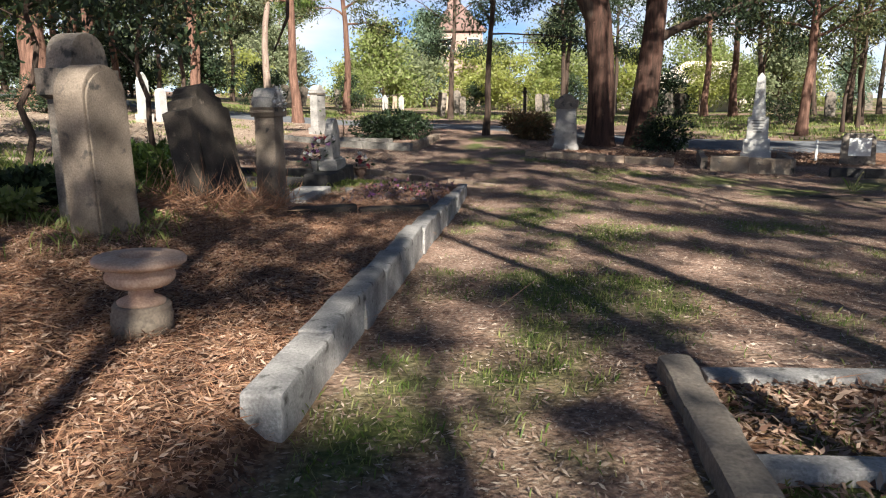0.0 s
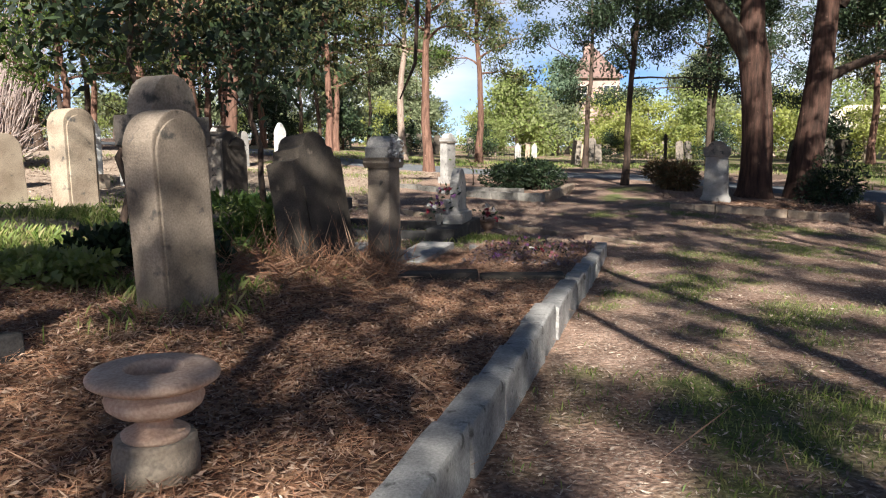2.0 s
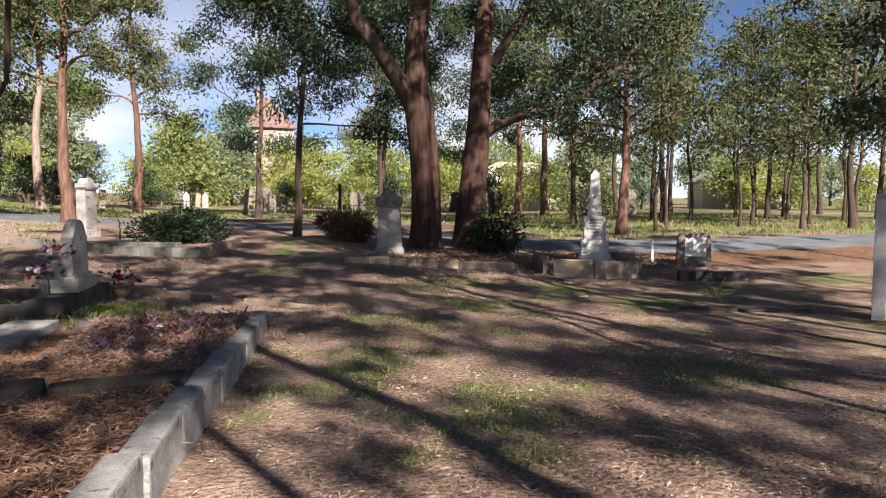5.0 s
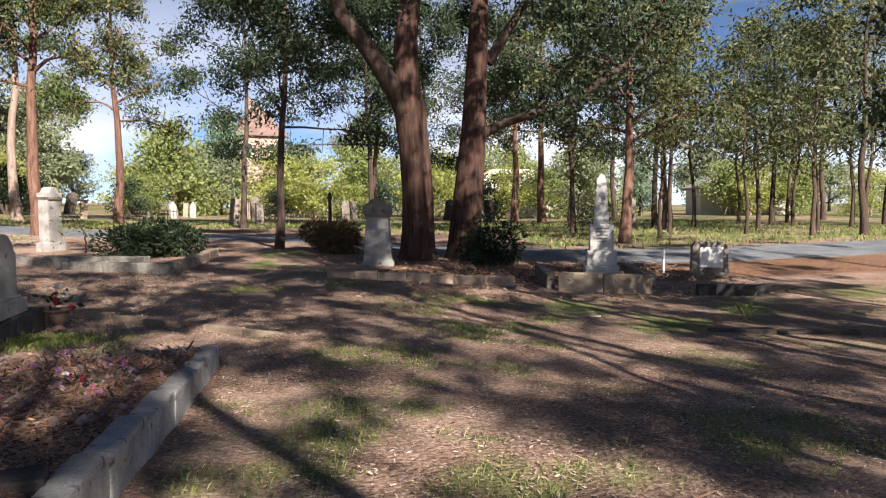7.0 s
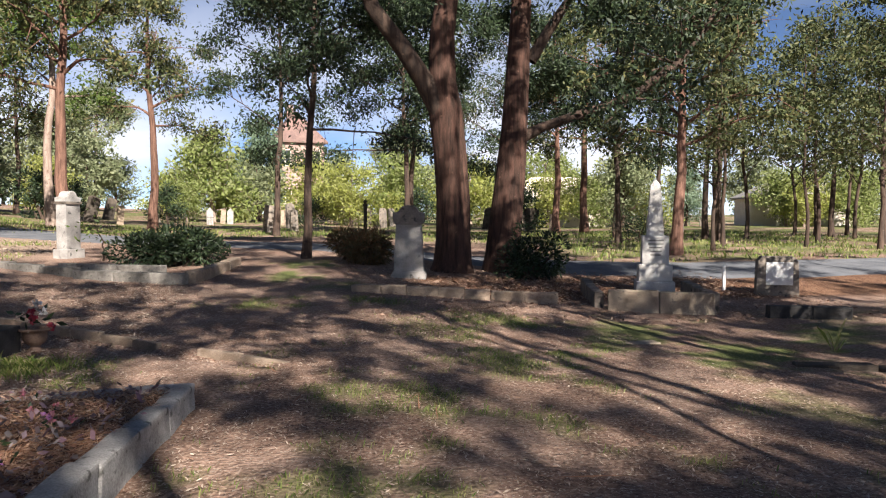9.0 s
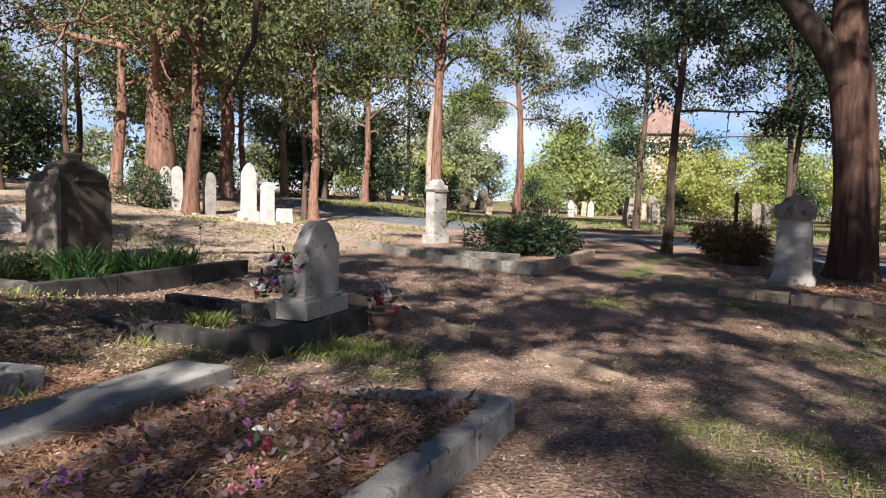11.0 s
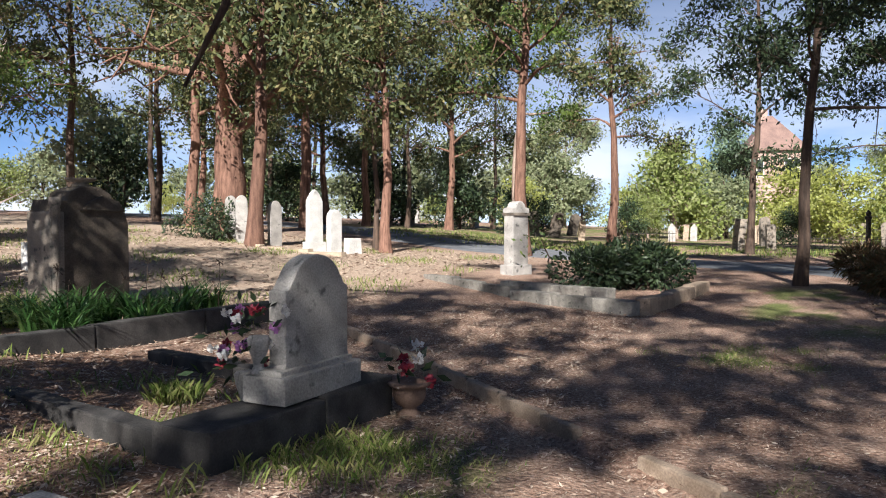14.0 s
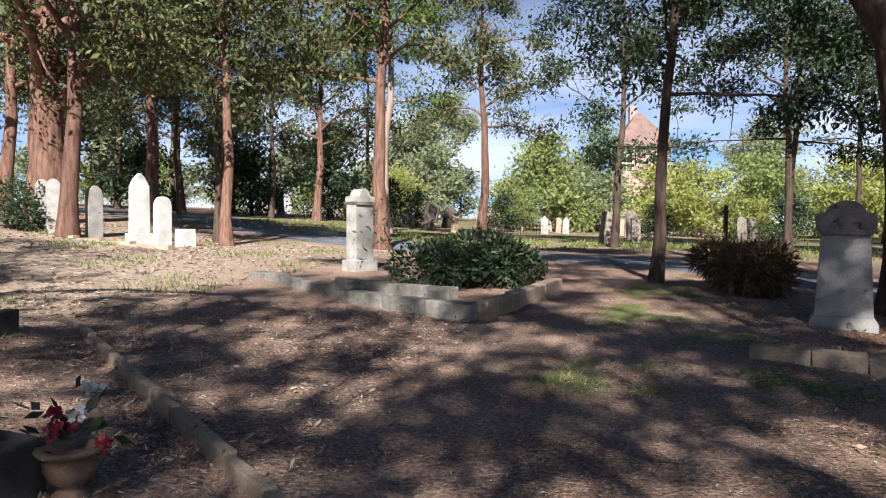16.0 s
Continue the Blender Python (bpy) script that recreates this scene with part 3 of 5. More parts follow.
# small round-shouldered stone with its kerbed plot
def shoulder_outline(w, h):
    a = w / 2
    half = [(a, 0), (a, .05), (a - .012, .07), (a - .012, h - .29), (a - .02, h - .275), (a - .05, h - .268), (a - .078, h - .245), (a - .095, h - .21)]
    return [(-x, z) for x, z in half[:1]] + half + arc(0, h - .30, .345, 24, 156, 14, .30) + [(-x, z) for x, z in half[:0:-1]]


hs = headstone("headstone", -2.39, 17.36, 86, 0.78, 1.2, 0.17, "greystone", "grey round-shouldered headstone seen from its plain back on a stepped plinth", outline=[(a + .07, b) for a, b in shoulder_outline(0.88, 0.93)], base=(1.05, 0.42, 0.215, "greystone"), sink=0, z=-0.385)
part("plinth_step", box(0.97, 0.28, 0.05, at=(0, 0, .205), bev=0.012), "greystone", hs)
kerb_run("kerb", (-2.56, 16.08), (-2.28, 18.24), 2, 0.58, -0.40, -0.37, "shaded_blackstone", "thick dark stone kerb under the round-shouldered headstone", depth=0.34, rough=0.005)
kerb_run("kerb", (-2.6, 16.2), (-5.95, 17.0), 3, 0.2, -0.47, -0.48, "shaded_blackstone", "cracked dark stone kerb along the grave plot")
kerb_run("kerb", (-2.2, 18.3), (-5.6, 18.95), 2, 0.2, -0.49, -0.47, "shaded_blackstone", "dark stone kerb along the grave plot")
# kerbed bed with strap leaves
# near-black on this run stands for its shaded outer face
kerb_run("kerb", (-6.75, 17.4), (-6.35, 22.4), 3, 0.22, -0.24, -0.20, "shaded_blackstone", "dark stone kerb of a bed of strap-leaved plants")
kerb_run("kerb", (-6.85, 17.4), (-10.2, 18.3), 2, 0.22, -0.24, -0.10, "oldkerb", "grey stone kerb of a bed of strap-leaved plants")
# flat slab and neighbour
s = root("grave_slab", -2.52, 13.95, "flat grey stone slab lying beside the grave bed", "slab", 86, z=-0.70)
part("slab", box(2.4, 0.62, 0.2, bev=0.02, rough=0.008, cuts=3), "greystone", s)
kerb_run("kerb", (-3.35, 14.1), (-5.2, 14.2), 2, 0.2, -0.46, -0.40, "kerbstone", "grey kerb with a corner beside the flat slab")
kerb_run("kerb", (-3.42, 13.95), (-3.6, 12.3), 2, 0.2, -0.46, -0.40, "kerbstone", "grey kerb with a corner beside the flat slab")
# sunken stone edge of the path
kerb_run("kerb", (1.45, 16.6), (-6.85, 23.9), 17, 0.10, -0.70, -0.44, "brownkerb", "sunken brown stone edging along a leaf-filled gutter", depth=0.2, skip=(2,), gap=.006, rough=.006)
# stone lip crossing the bed, and flat stones by the path
kerb_run("kerb", (-1.95, 9.86), (-0.12, 10.12), 2, 0.24, -0.19, -0.21, "shaded_darkstone", "dark low stone edge half buried across the grave bed", depth=0.3, rough=.02)
fs = root("grave_slab", 6.6, 18.05, "pale flat stone flush with the path's bare earth", "slab", 3, z=g(6.6, 18.05) - .07)
part("slab", box(1.15, 0.26, 0.10, bev=0.02, rough=0.012, cuts=3), "sandstone", fs)
# kerb at the start
kerb_run("kerb", (0.92, 2.0), (1.22, 4.2), 3, 0.17, -0.14, -0.19, "darkstone", "cracked dark stone kerb around a sunken plot", rough=0.02)
kerb_run("kerb", (1.35, 4.12), (4.2, 3.85), 2, 0.16, -0.22, -0.22, "kerbstone", "pale stone kerb around a sunken plot")
kerb_run("kerb", (1.1, 3.05), (4.2, 2.8), 2, 0.13, -0.19, -0.19, "kerbstone", "grey stone kerb across a sunken plot")

# tapered monument and the mounds' kerbs
mon = root("monument", 4.72, 26.75, "tapering grey stone monument with a moulded cap", "gravestone", -14)
mon.scale = (0.92, 0.92, 0.97)
part("foot", slab([(-.50, 0), (.50, 0), (.50, .12), (.44, .22), (-.44, .22), (-.50, .12)], 0.8, 0.015), "greystone", mon)
part("shaft", slab([(-.43, .2), (.43, .2), (.36, 1.5), (-.36, 1.5)], 0.66, 0.03), "greystone", mon)
part("moulding", slab([(-.37, 1.49), (.37, 1.49), (.45, 1.58), (.43, 1.61), (.45, 1.68), (-.45, 1.68), (-.43, 1.61), (-.45, 1.58)], 0.82, 0.01), "darkstone", mon)
part("cap", slab([(-.45, 1.67), (.45, 1.67), (.45, 1.80), (.36, 1.83)] + arc(0, 1.80, .30, 10, 170, 8, .22) + [(-.36, 1.83), (-.45, 1.80)], 0.7, 0.02), "darkstone", mon)
kerb_run("kerb", (2.9, 23.75), (7.25, 22.45), 7, 0.25, -0.44, -0.62, "brownkerb", "broken brown stone kerb along a leafy mound")

# obelisk in its plot
ob_x, ob_y = 10.5, 24.2
o = root("obelisk", ob_x, ob_y, "pale stone obelisk on three stepped plinths", "gravestone", -24)
part("step", box(0.92, 0.92, 0.36, bev=0.02, rough=0.004, cuts=1), "palestone", o)
part("step", box(0.80, 0.80, 0.42, at=(0, 0, .36), bev=0.02), "palestone", o)
part("die", box(0.64, 0.64, 0.70, at=(0, 0, .78), bev=0.02), "palestone", o)
inscription(o, 0.5, 0.95, 1.4, -0.322, 5)
sh = bmesh.new()
bmesh.ops.create_cone(sh, cap_ends=True, segments=4, radius1=0.29, radius2=0.17, depth=1.25, matrix=pose(0, 0, 1.48 + .625, 0, 0, 45))
part("shaft", sh, "palestone", o)
tip = bmesh.new()
bmesh.ops.create_cone(tip, cap_ends=True, segments=4, radius1=0.17, radius2=0.02, depth=0.15, matrix=pose(0, 0, 2.805, 0, 0, 45))
part("tip", tip, "palestone", o)
kerb_run("kerb", (8.1, 21.8), (10.1, 21.0), 2, 0.22, -0.50, -0.52, "sandstone", "pale stone kerb in front of the obelisk", depth=0.42)
kerb_run("kerb", (8.0, 22.0), (8.8, 24.6), 2, 0.2, -0.55, -0.52, "darkstone", "stone kerb beside the obelisk")
kerb_run("kerb", (10.2, 21.1), (11.1, 23.8), 2, 0.2, -0.55, -0.52, "darkstone", "stone kerb beside the obelisk")
# squat stone with a pale plaque
bk = headstone("headstone", 13.4, 23.4, -26, 1.0, 1.02, 0.34, "darkstone", "squat dark stone with a pale square plaque", outline=[(-.5, 0), (.5, 0), (.46, .9), (.36, 1.02), (-.38, 1.02), (-.47, .9)])
part("plaque", box(0.62, 0.03, 0.56, at=(0.03, -0.18, 0.32), bev=0.01), "plaque", bk)
kerb_run("kerb", (10.9, 20.4), (12.5, 20.0), 2, 0.22, -0.74, -0.76, "shaded_blackstone", "low dark kerb in front of the squat stone")
post = root("marker_post", 12.6, 24.4, "thin white wooden marker post", "post")
part("post", box(0.07, 0.05, 0.72, bev=0.006), "whitepaint", post)
# tall pale stone at the far side of the clearing
headstone("headstone", 10.85, 14.3, 40, 0.55, 2.2, 0.2, "marble", "tall pale headstone beside a dark trunk", outline=arch_outline(0.55, 2.2, rise=.12))
kerb_run("kerb", (8.2, 16.2), (10.4, 15.4), 2, 0.24, -0.91, -0.94, "shaded_darkstone", "low mossy kerb by the tall pale stone")

# stele and the low plots before it
st = root("stele", -4.85, 31.4, "tall grey stele with a carved crest standing among low plots", "gravestone", 62)
part("base", box(0.74, 0.5, 0.30, bev=0.02), "greystone", st)
part("shaft", box(0.58, 0.36, 1.38, at=(0, 0, .28), bev=0.02), "greystone", st)
part("moulding", slab([(-.30, 1.64), (.30, 1.64), (.35, 1.72), (-.35, 1.72)], 0.46, 0.01), "darkstone", st)
part("crest", slab([(-.33, 1.71), (.33, 1.71), (.33, 1.84), (.24, 1.86)] + arc(0, 1.84, .18, 10, 170, 6, .2) + [(-.24, 1.86), (-.33, 1.84)], 0.36, 0.015), "greystone", st)
kerb_run("kerb", (-6.6, 29.4), (-3.6, 27.2), 3, 0.28, -0.12, -0.25, "oldkerb", "low mossy grey kerb of an old plot")
kerb_run("kerb", (-3.5, 26.9), (-0.78, 25.45), 3, 0.3, -0.26, -0.30, "oldkerb", "low mossy grey kerb of an old plot")
kerb_run("kerb", (-0.7, 25.5), (0.1, 29.6), 3, 0.28, -0.27, -0.16, "brownkerb", "low brown kerb of an old plot")
kerb_run("kerb", (-4.4, 28.9), (-1.6, 27.6), 2, 0.3, -0.22, -0.25, "oldkerb", "dark sunken kerb of an old plot")

# stones in the sunny ground
headstone("headstone", -15.05, 23.05, 72, 0.80, 2.2, 0.2, "marble", "tall white round-headed marble headstone on a brown base", base=(1.0, 0.5, 0.42, "sandstone"), lines=9, line_mat="plaque", outline=arch_outline(0.80, 1.78, shoulder=.03))
# slab coloured for its shaded front, pier lighter for the sunlit end
big = headstone("headstone", -9.75, 21.5, 80, 1.45, 2.2, 0.62, "shaded_darkstone", "massive brown stone with scrolled shoulders and a broken urn top",
                outline=[(-.72, 0), (.72, 0), (.71, 1.5), (.62, 1.78), (.45, 1.9), (.36, 2.05), (.15, 2.16), (-.15, 2.16), (-.36, 2.06), (-.42, 1.9), (-.66, 1.92), (-.72, 1.7)])
part("column", lathe([(.09, 0), (.09, .12), (.07, .16), (.068, 1.7), (.09, 1.75), (.075, 1.79), (.095, 1.85), (.1, 1.95)], 14, at=(-.66, -.36, 0)), "darkstone", big, smooth=True)
part("pier", box(0.24, 0.74, 1.72, at=(-.62, 0, 0), bev=.03, rough=.006, cuts=2), "darkstone", big)
part("pediment", slab([(-.2, 1.74), (.62, 1.74), (.5, 1.92), (.2, 2.02), (-.05, 1.9)], .74, .02), "shaded_darkstone", big)
part("urn_cap", lathe([(.12, 2.14), (.16, 2.2), (.1, 2.23), (.24, 2.28), (.26, 2.31)], 16), "darkstone", big, smooth=True)
headstone("headstone", -14.5, 24.4, 72, 0.68, 0.72, 0.3, "marble", "low white desk-shaped marble stone", outline=[(-.34, 0), (.34, 0), (.34, .7), (-.34, .7)], lines=4, line_mat="greystone")
headstone("headstone", -16.4, 20.9, 55, 0.8, 1.62, 0.22, "sandstone", "brown round-headed headstone under a small tree", outline=arch_outline(0.8, 1.65, rise=.3))
headstone("headstone", -10.7, 12.75, 70, 0.62, 1.5, 0.18, "pinkstone", "pink granite round-headed headstone on a base", base=(.78, .4, .26, "pinkstone"), outline=arch_outline(.62, 1.24, rise=.3))
headstone("headstone", -9.35, 12.75, 76, 0.62, 1.15, 0.30, "sandstone", "low pinkish sandstone headstone leaning slightly", outline=arch_outline(.62, 1.18, rise=.28), lean=(0, -3))
headstone("headstone", -7.4, 11.9, 76, 0.56, 1.5, 0.34, "sandstone", "tall cream headstone with moulded sides", outline=arch_outline(.56, 1.55, rise=.25), face=lambda w, h: arch_outline(w - .1, h - .05, rise=.2))
for (x, y, sx, sy, h) in ((-7.6, 10.0, 0.5, 0.3, 0.26), (-8.6, 10.6, 0.45, 0.3, 0.2), (-7.4, 9.0, 0.7, 0.3, 0.2), (-9.2, 9.6, 0.7, 0.3, 0.16)):
    b = root("kerb_stone", x, y, "sunlit pale stone block of an old plot", "stone block", random.uniform(20, 50), group="blocks of old plots")
    part("block", box(sx, sy, h, bev=0.02, rough=0.008, cuts=2), "sandstone", b)
G2 = "white stones by the lane"
headstone("headstone", -13.15, 34.2, 68, 0.62, 2.15, 0.2, "marble", "tall pointed white marble headstone on a base", group=G2, base=(.74, .4, .34, "marble"), outline=[(-.31, 0), (.31, 0), (.29, 1.45), (.14, 1.72), (0, 1.85), (-.14, 1.72), (-.29, 1.45)])
headstone("headstone", -12.4, 34.3, 70, 0.5, 1.55, 0.24, "marble", "slim round-headed white headstone", group=G2, outline=arch_outline(.5, 1.58, rise=.3))
headstone("headstone", -12.0, 34.9, 66, 0.6, 0.6, 0.3, "marble", "low white block headstone", group=G2, outline=[(-.3, 0), (.3, 0), (.27, .6), (-.27, .6)])
headstone("headstone", -15.2, 34.7, 68, 0.5, 1.7, 0.2, "greystone", "slim grey pointed headstone in shade", group=G2, outline=arch_outline(.5, 1.72, rise=.34))
headstone("headstone", -16.4, 34.3, 50, 0.42, 1.8, 0.2, "greystone", "narrow grey headstone behind a trunk", group=G2, outline=arch_outline(.42, 1.82, rise=.3))
headstone("headstone", -17.3, 34.8, 50, 0.42, 1.65, 0.2, "greystone", "narrow grey headstone with a base", group=G2, base=(.6, .4, .2, "greystone"), outline=arch_outline(.42, 1.5, rise=.3))
kerb_run("kerb", (-17.5, 33.9), (-11.4, 33.3), 5, 0.3, 0.62, 0.22, "sandstone", "low pale kerb under the white stones")


# ---- urn with flowers beside the small headstone ----
def bouquet(parent, at, r, n, mats, seed, stems=True):
    rng = np.random.default_rng(seed)
    c = np.array(at)
    k = n * 3
    pts = c + rng.normal(size=(k, 3)) * (r * .8, r * .8, r * .6) + (0, 0, r * .4)
    v, f = leaves(pts, (pts - c) + rng.normal(size=(k, 3)) * r * .6, r * .7, r * .3, rng)
    o = new("foliage", mesh_np("foliage", v, f, "leaf_dark"))
    o.parent = parent
    for i in range(n):
        q = c + rng.normal(size=3) * (r * .75, r * .75, r * .5) + (0, 0, r * .8)
        pp = q + rng.normal(size=(22, 3)) * r * .07
        v, f = leaves(pp, (pp - q) + rng.normal(size=(22, 3)) * .02 + (0, 0, .01), r * .26, r * .24, rng)
        o = new("bloom", mesh_np("bloom", v, f, mats[i % len(mats)]))
        o.parent = parent


u2 = root("flower_urn", -1.83, 18.2, "small terracotta urn of faded red artificial flowers", "urn", 0, sink=0.02)
part("pot", lathe([(.10, 0), (.12, .03), (.07, .06), (.065, .09), (.12, .12), (.15, .18), (.155, .24), (.145, .27), (.19, .29), (.20, .31), (.19, .325), (.14, .32), (.13, .30)], 24), "darkpot", u2, smooth=True)
bouquet(u2, (0, 0, .36), .19, 7, ["petal_red", "petal_red", "petal_white", "petal_pink"], 3)
for x, y, z, sc, mats in ((-2.54, 16.93, -.17, .9, ["petal_red", "petal_white", "petal_purple"]), (-2.74, 17.02, -.48, .95, ["petal_purple", "petal_white", "petal_red"])):
    vz = root("flower_vase", x, y, "pale vase of faded red, purple and white artificial flowers", "vase", 0, z=z, sink=0)
    part("vase", lathe([(.06, 0), (.07, .02), (.04, .06), (.05, .12), (.08, .2), (.09, .28), (.075, .30)], 18), "greystone", vz, smooth=True)
    bouquet(vz, (-.04, -.05, .36), .17 * sc, 9, mats, 4)
for i, (x, y, m_) in enumerate(((-0.42, 13.55, "petal_pink"), (-0.95, 12.4, "petal_pink"), (-0.25, 12.2, "petal_pink"), (-0.7, 12.9, "petal_white"), (-1.1, 13.3, "petal_pink"), (-0.5, 12.7, "petal_red"), (-0.75, 13.7, "petal_pink"), (-1.05, 12.0, "petal_purple"), (-0.15, 13.0, "petal_pink"))):
    fl = root("fallen_flower", x, y, "faded pink artificial flower lying in the litter", "flower", group="fallen flowers", sink=-0.01)
    bouquet(fl, (0, 0, .01), .085, 4, [m_, m_, "petal_purple"], 20 + i)


# ---- trees ----
def grow(seed, height, r, crown_from, spread, n_limbs, bark, leaf, n_leaves, leaf_len=0.25, leaf_w=0.095, wobble=0.25, clump=0.42, droop=0.5, keep=.45):
    """Paths of trunk and limbs, and leaf clumps along the outer limbs."""
    rng = np.random.default_rng(seed)
    n = 12
    off = np.cumsum(rng.normal(size=(n + 1, 2)), 0) * wobble / math.sqrt(n)
    off -= off[0]

    def trunk_at(u):
        i = min(n - 1, int(u * n))
        w = u * n - i
        o = off[i] * (1 - w) + off[i + 1] * w
        return np.array([o[0], o[1], u * height])

    trunk = [(tuple(trunk_at(i / (2 * n)) - (0, 0, 0.1 if i == 0 else 0)), r * (1 - 0.82 * (i / (2 * n)) ** 0.9) * (1.35 if i == 0 else 1.12 if i == 1 else 1)) for i in range(2 * n + 1)]
    paths, centres = [trunk], []
    for k in range(n_limbs):
        u = crown_from + (0.97 - crown_from) * (k + rng.uniform(0, .8)) / n_limbs
        a = k * 2.4 + rng.uniform(-.5, .5)
        ln = spread * (1.15 - 0.75 * (u - crown_from) / (1 - crown_from)) * rng.uniform(.7, 1.2)
        d = np.array([math.cos(a), math.sin(a), rng.uniform(.12, .8)])
        d /= np.linalg.norm(d)
        p = trunk_at(u)
        rr = r * (1 - 0.8 * u) * 0.5
        path = [(tuple(p), rr)]
        m = 6
        for j in range(1, m + 1):
            d = d + rng.normal(size=3) * .16 + (0, 0, -.03)
            d /= np.linalg.norm(d)
            p = p + d * ln / m
            path.append((tuple(p), rr * (1 - .85 * j / m)))
            if j >= 2:
                centres.append(p)
                for _ in range(2):
                    e = d + rng.normal(size=3) * .8
                    e /= np.linalg.norm(e)
                    q = p + e * ln * rng.uniform(.18, .38)
                    paths.append([(tuple(p), rr * .3), (tuple((p + q) / 2 + rng.normal(size=3) * .05), rr * .2), (tuple(q), rr * .08)])
                    centres.append(q)
        paths.append(path)
    centres.append(trunk_at(1.0))
    C = np.array(centres)
    C = C[rng.uniform(size=len(C)) < keep]
    pick = rng.integers(0, len(C), n_leaves)
    pts = C[pick] + rng.normal(size=(n_leaves, 3)) * (clump, clump, clump * .6)
    dirs = rng.normal(size=(n_leaves, 3)) + (0, 0, -droop)
    return paths, leaves(pts, dirs, leaf_len, leaf_w, rng, .4)


def tree(seed, label, height, r, *args, name="tree", category="tree", **kw):
    bark, leaf = args[3], args[4]
    paths, (v, f) = grow(seed, height, r, *args, **kw)
    t = new(name)
    tagged(t, label, category, "trees of the grounds")
    part("trunk", tubes(paths[:1], 14), bark, t, smooth=True)
    part("branching", tubes(paths[1:], 4), bark, t, smooth=True)
    o = new("crown", mesh_np("crown", v, f, leaf))
    o.parent = t
    return t


KINDS = {
    "slim": tree(11, "slim dark-barked eucalypt with drooping olive leaves", 13, .15, .32, 3.6, 15, "bark_dark", "leaf_dark", 24000, leaf_len=.18, leaf_w=.068),
    "red": tree(12, "tall red-barked eucalypt with an open olive crown", 16, .30, .40, 4.2, 18, "bark_red", "leaf_olive", 13000),
    "leafy": tree(13, "red-barked eucalypt with a dense green crown", 15, .28, .30, 4.6, 18, "bark_red", "leaf_olive", 13500),
    "pale": tree(14, "pale smooth-barked eucalypt with sparse leaves", 17, .28, .42, 3.6, 14, "bark_pale", "leaf_green", 11000, wobble=.3),
    "pole": tree(15, "thin straight young eucalypt", 12, .11, .25, 2.4, 14, "bark_dark", "leaf_mid", 3000),
    "shade": tree(17, "unseen tall slim gum with a high open crown, added to shade the walk", 20, .11, .48, 5.2, 18, "bark_red", "leaf_olive", 4000, clump=.30, leaf_len=.26, leaf_w=.11, keep=.2, wobble=.6),
    "wood": tree(16, "dark eucalypt at the wood's edge", 15, .19, .34, 3.8, 16, "bark_dark", "leaf_mid", 2700),
}
KIND_AT = {}


def plant(kind, x, y, s=1.0, yaw=0, lean=(0, 0), sz=None):
    m = pose(x, y, g(x, y) - 0.02, lean[0], lean[1], yaw) @ Matrix.Diagonal((s, s, sz or s, 1))
    if kind not in KIND_AT:
        KIND_AT[kind] = 1
        KINDS[kind].matrix_basis = m
        return KINDS[kind]
    t = copy_thing(KINDS[kind], pose(0, 0, 0))
    t.matrix_basis = m
    return t


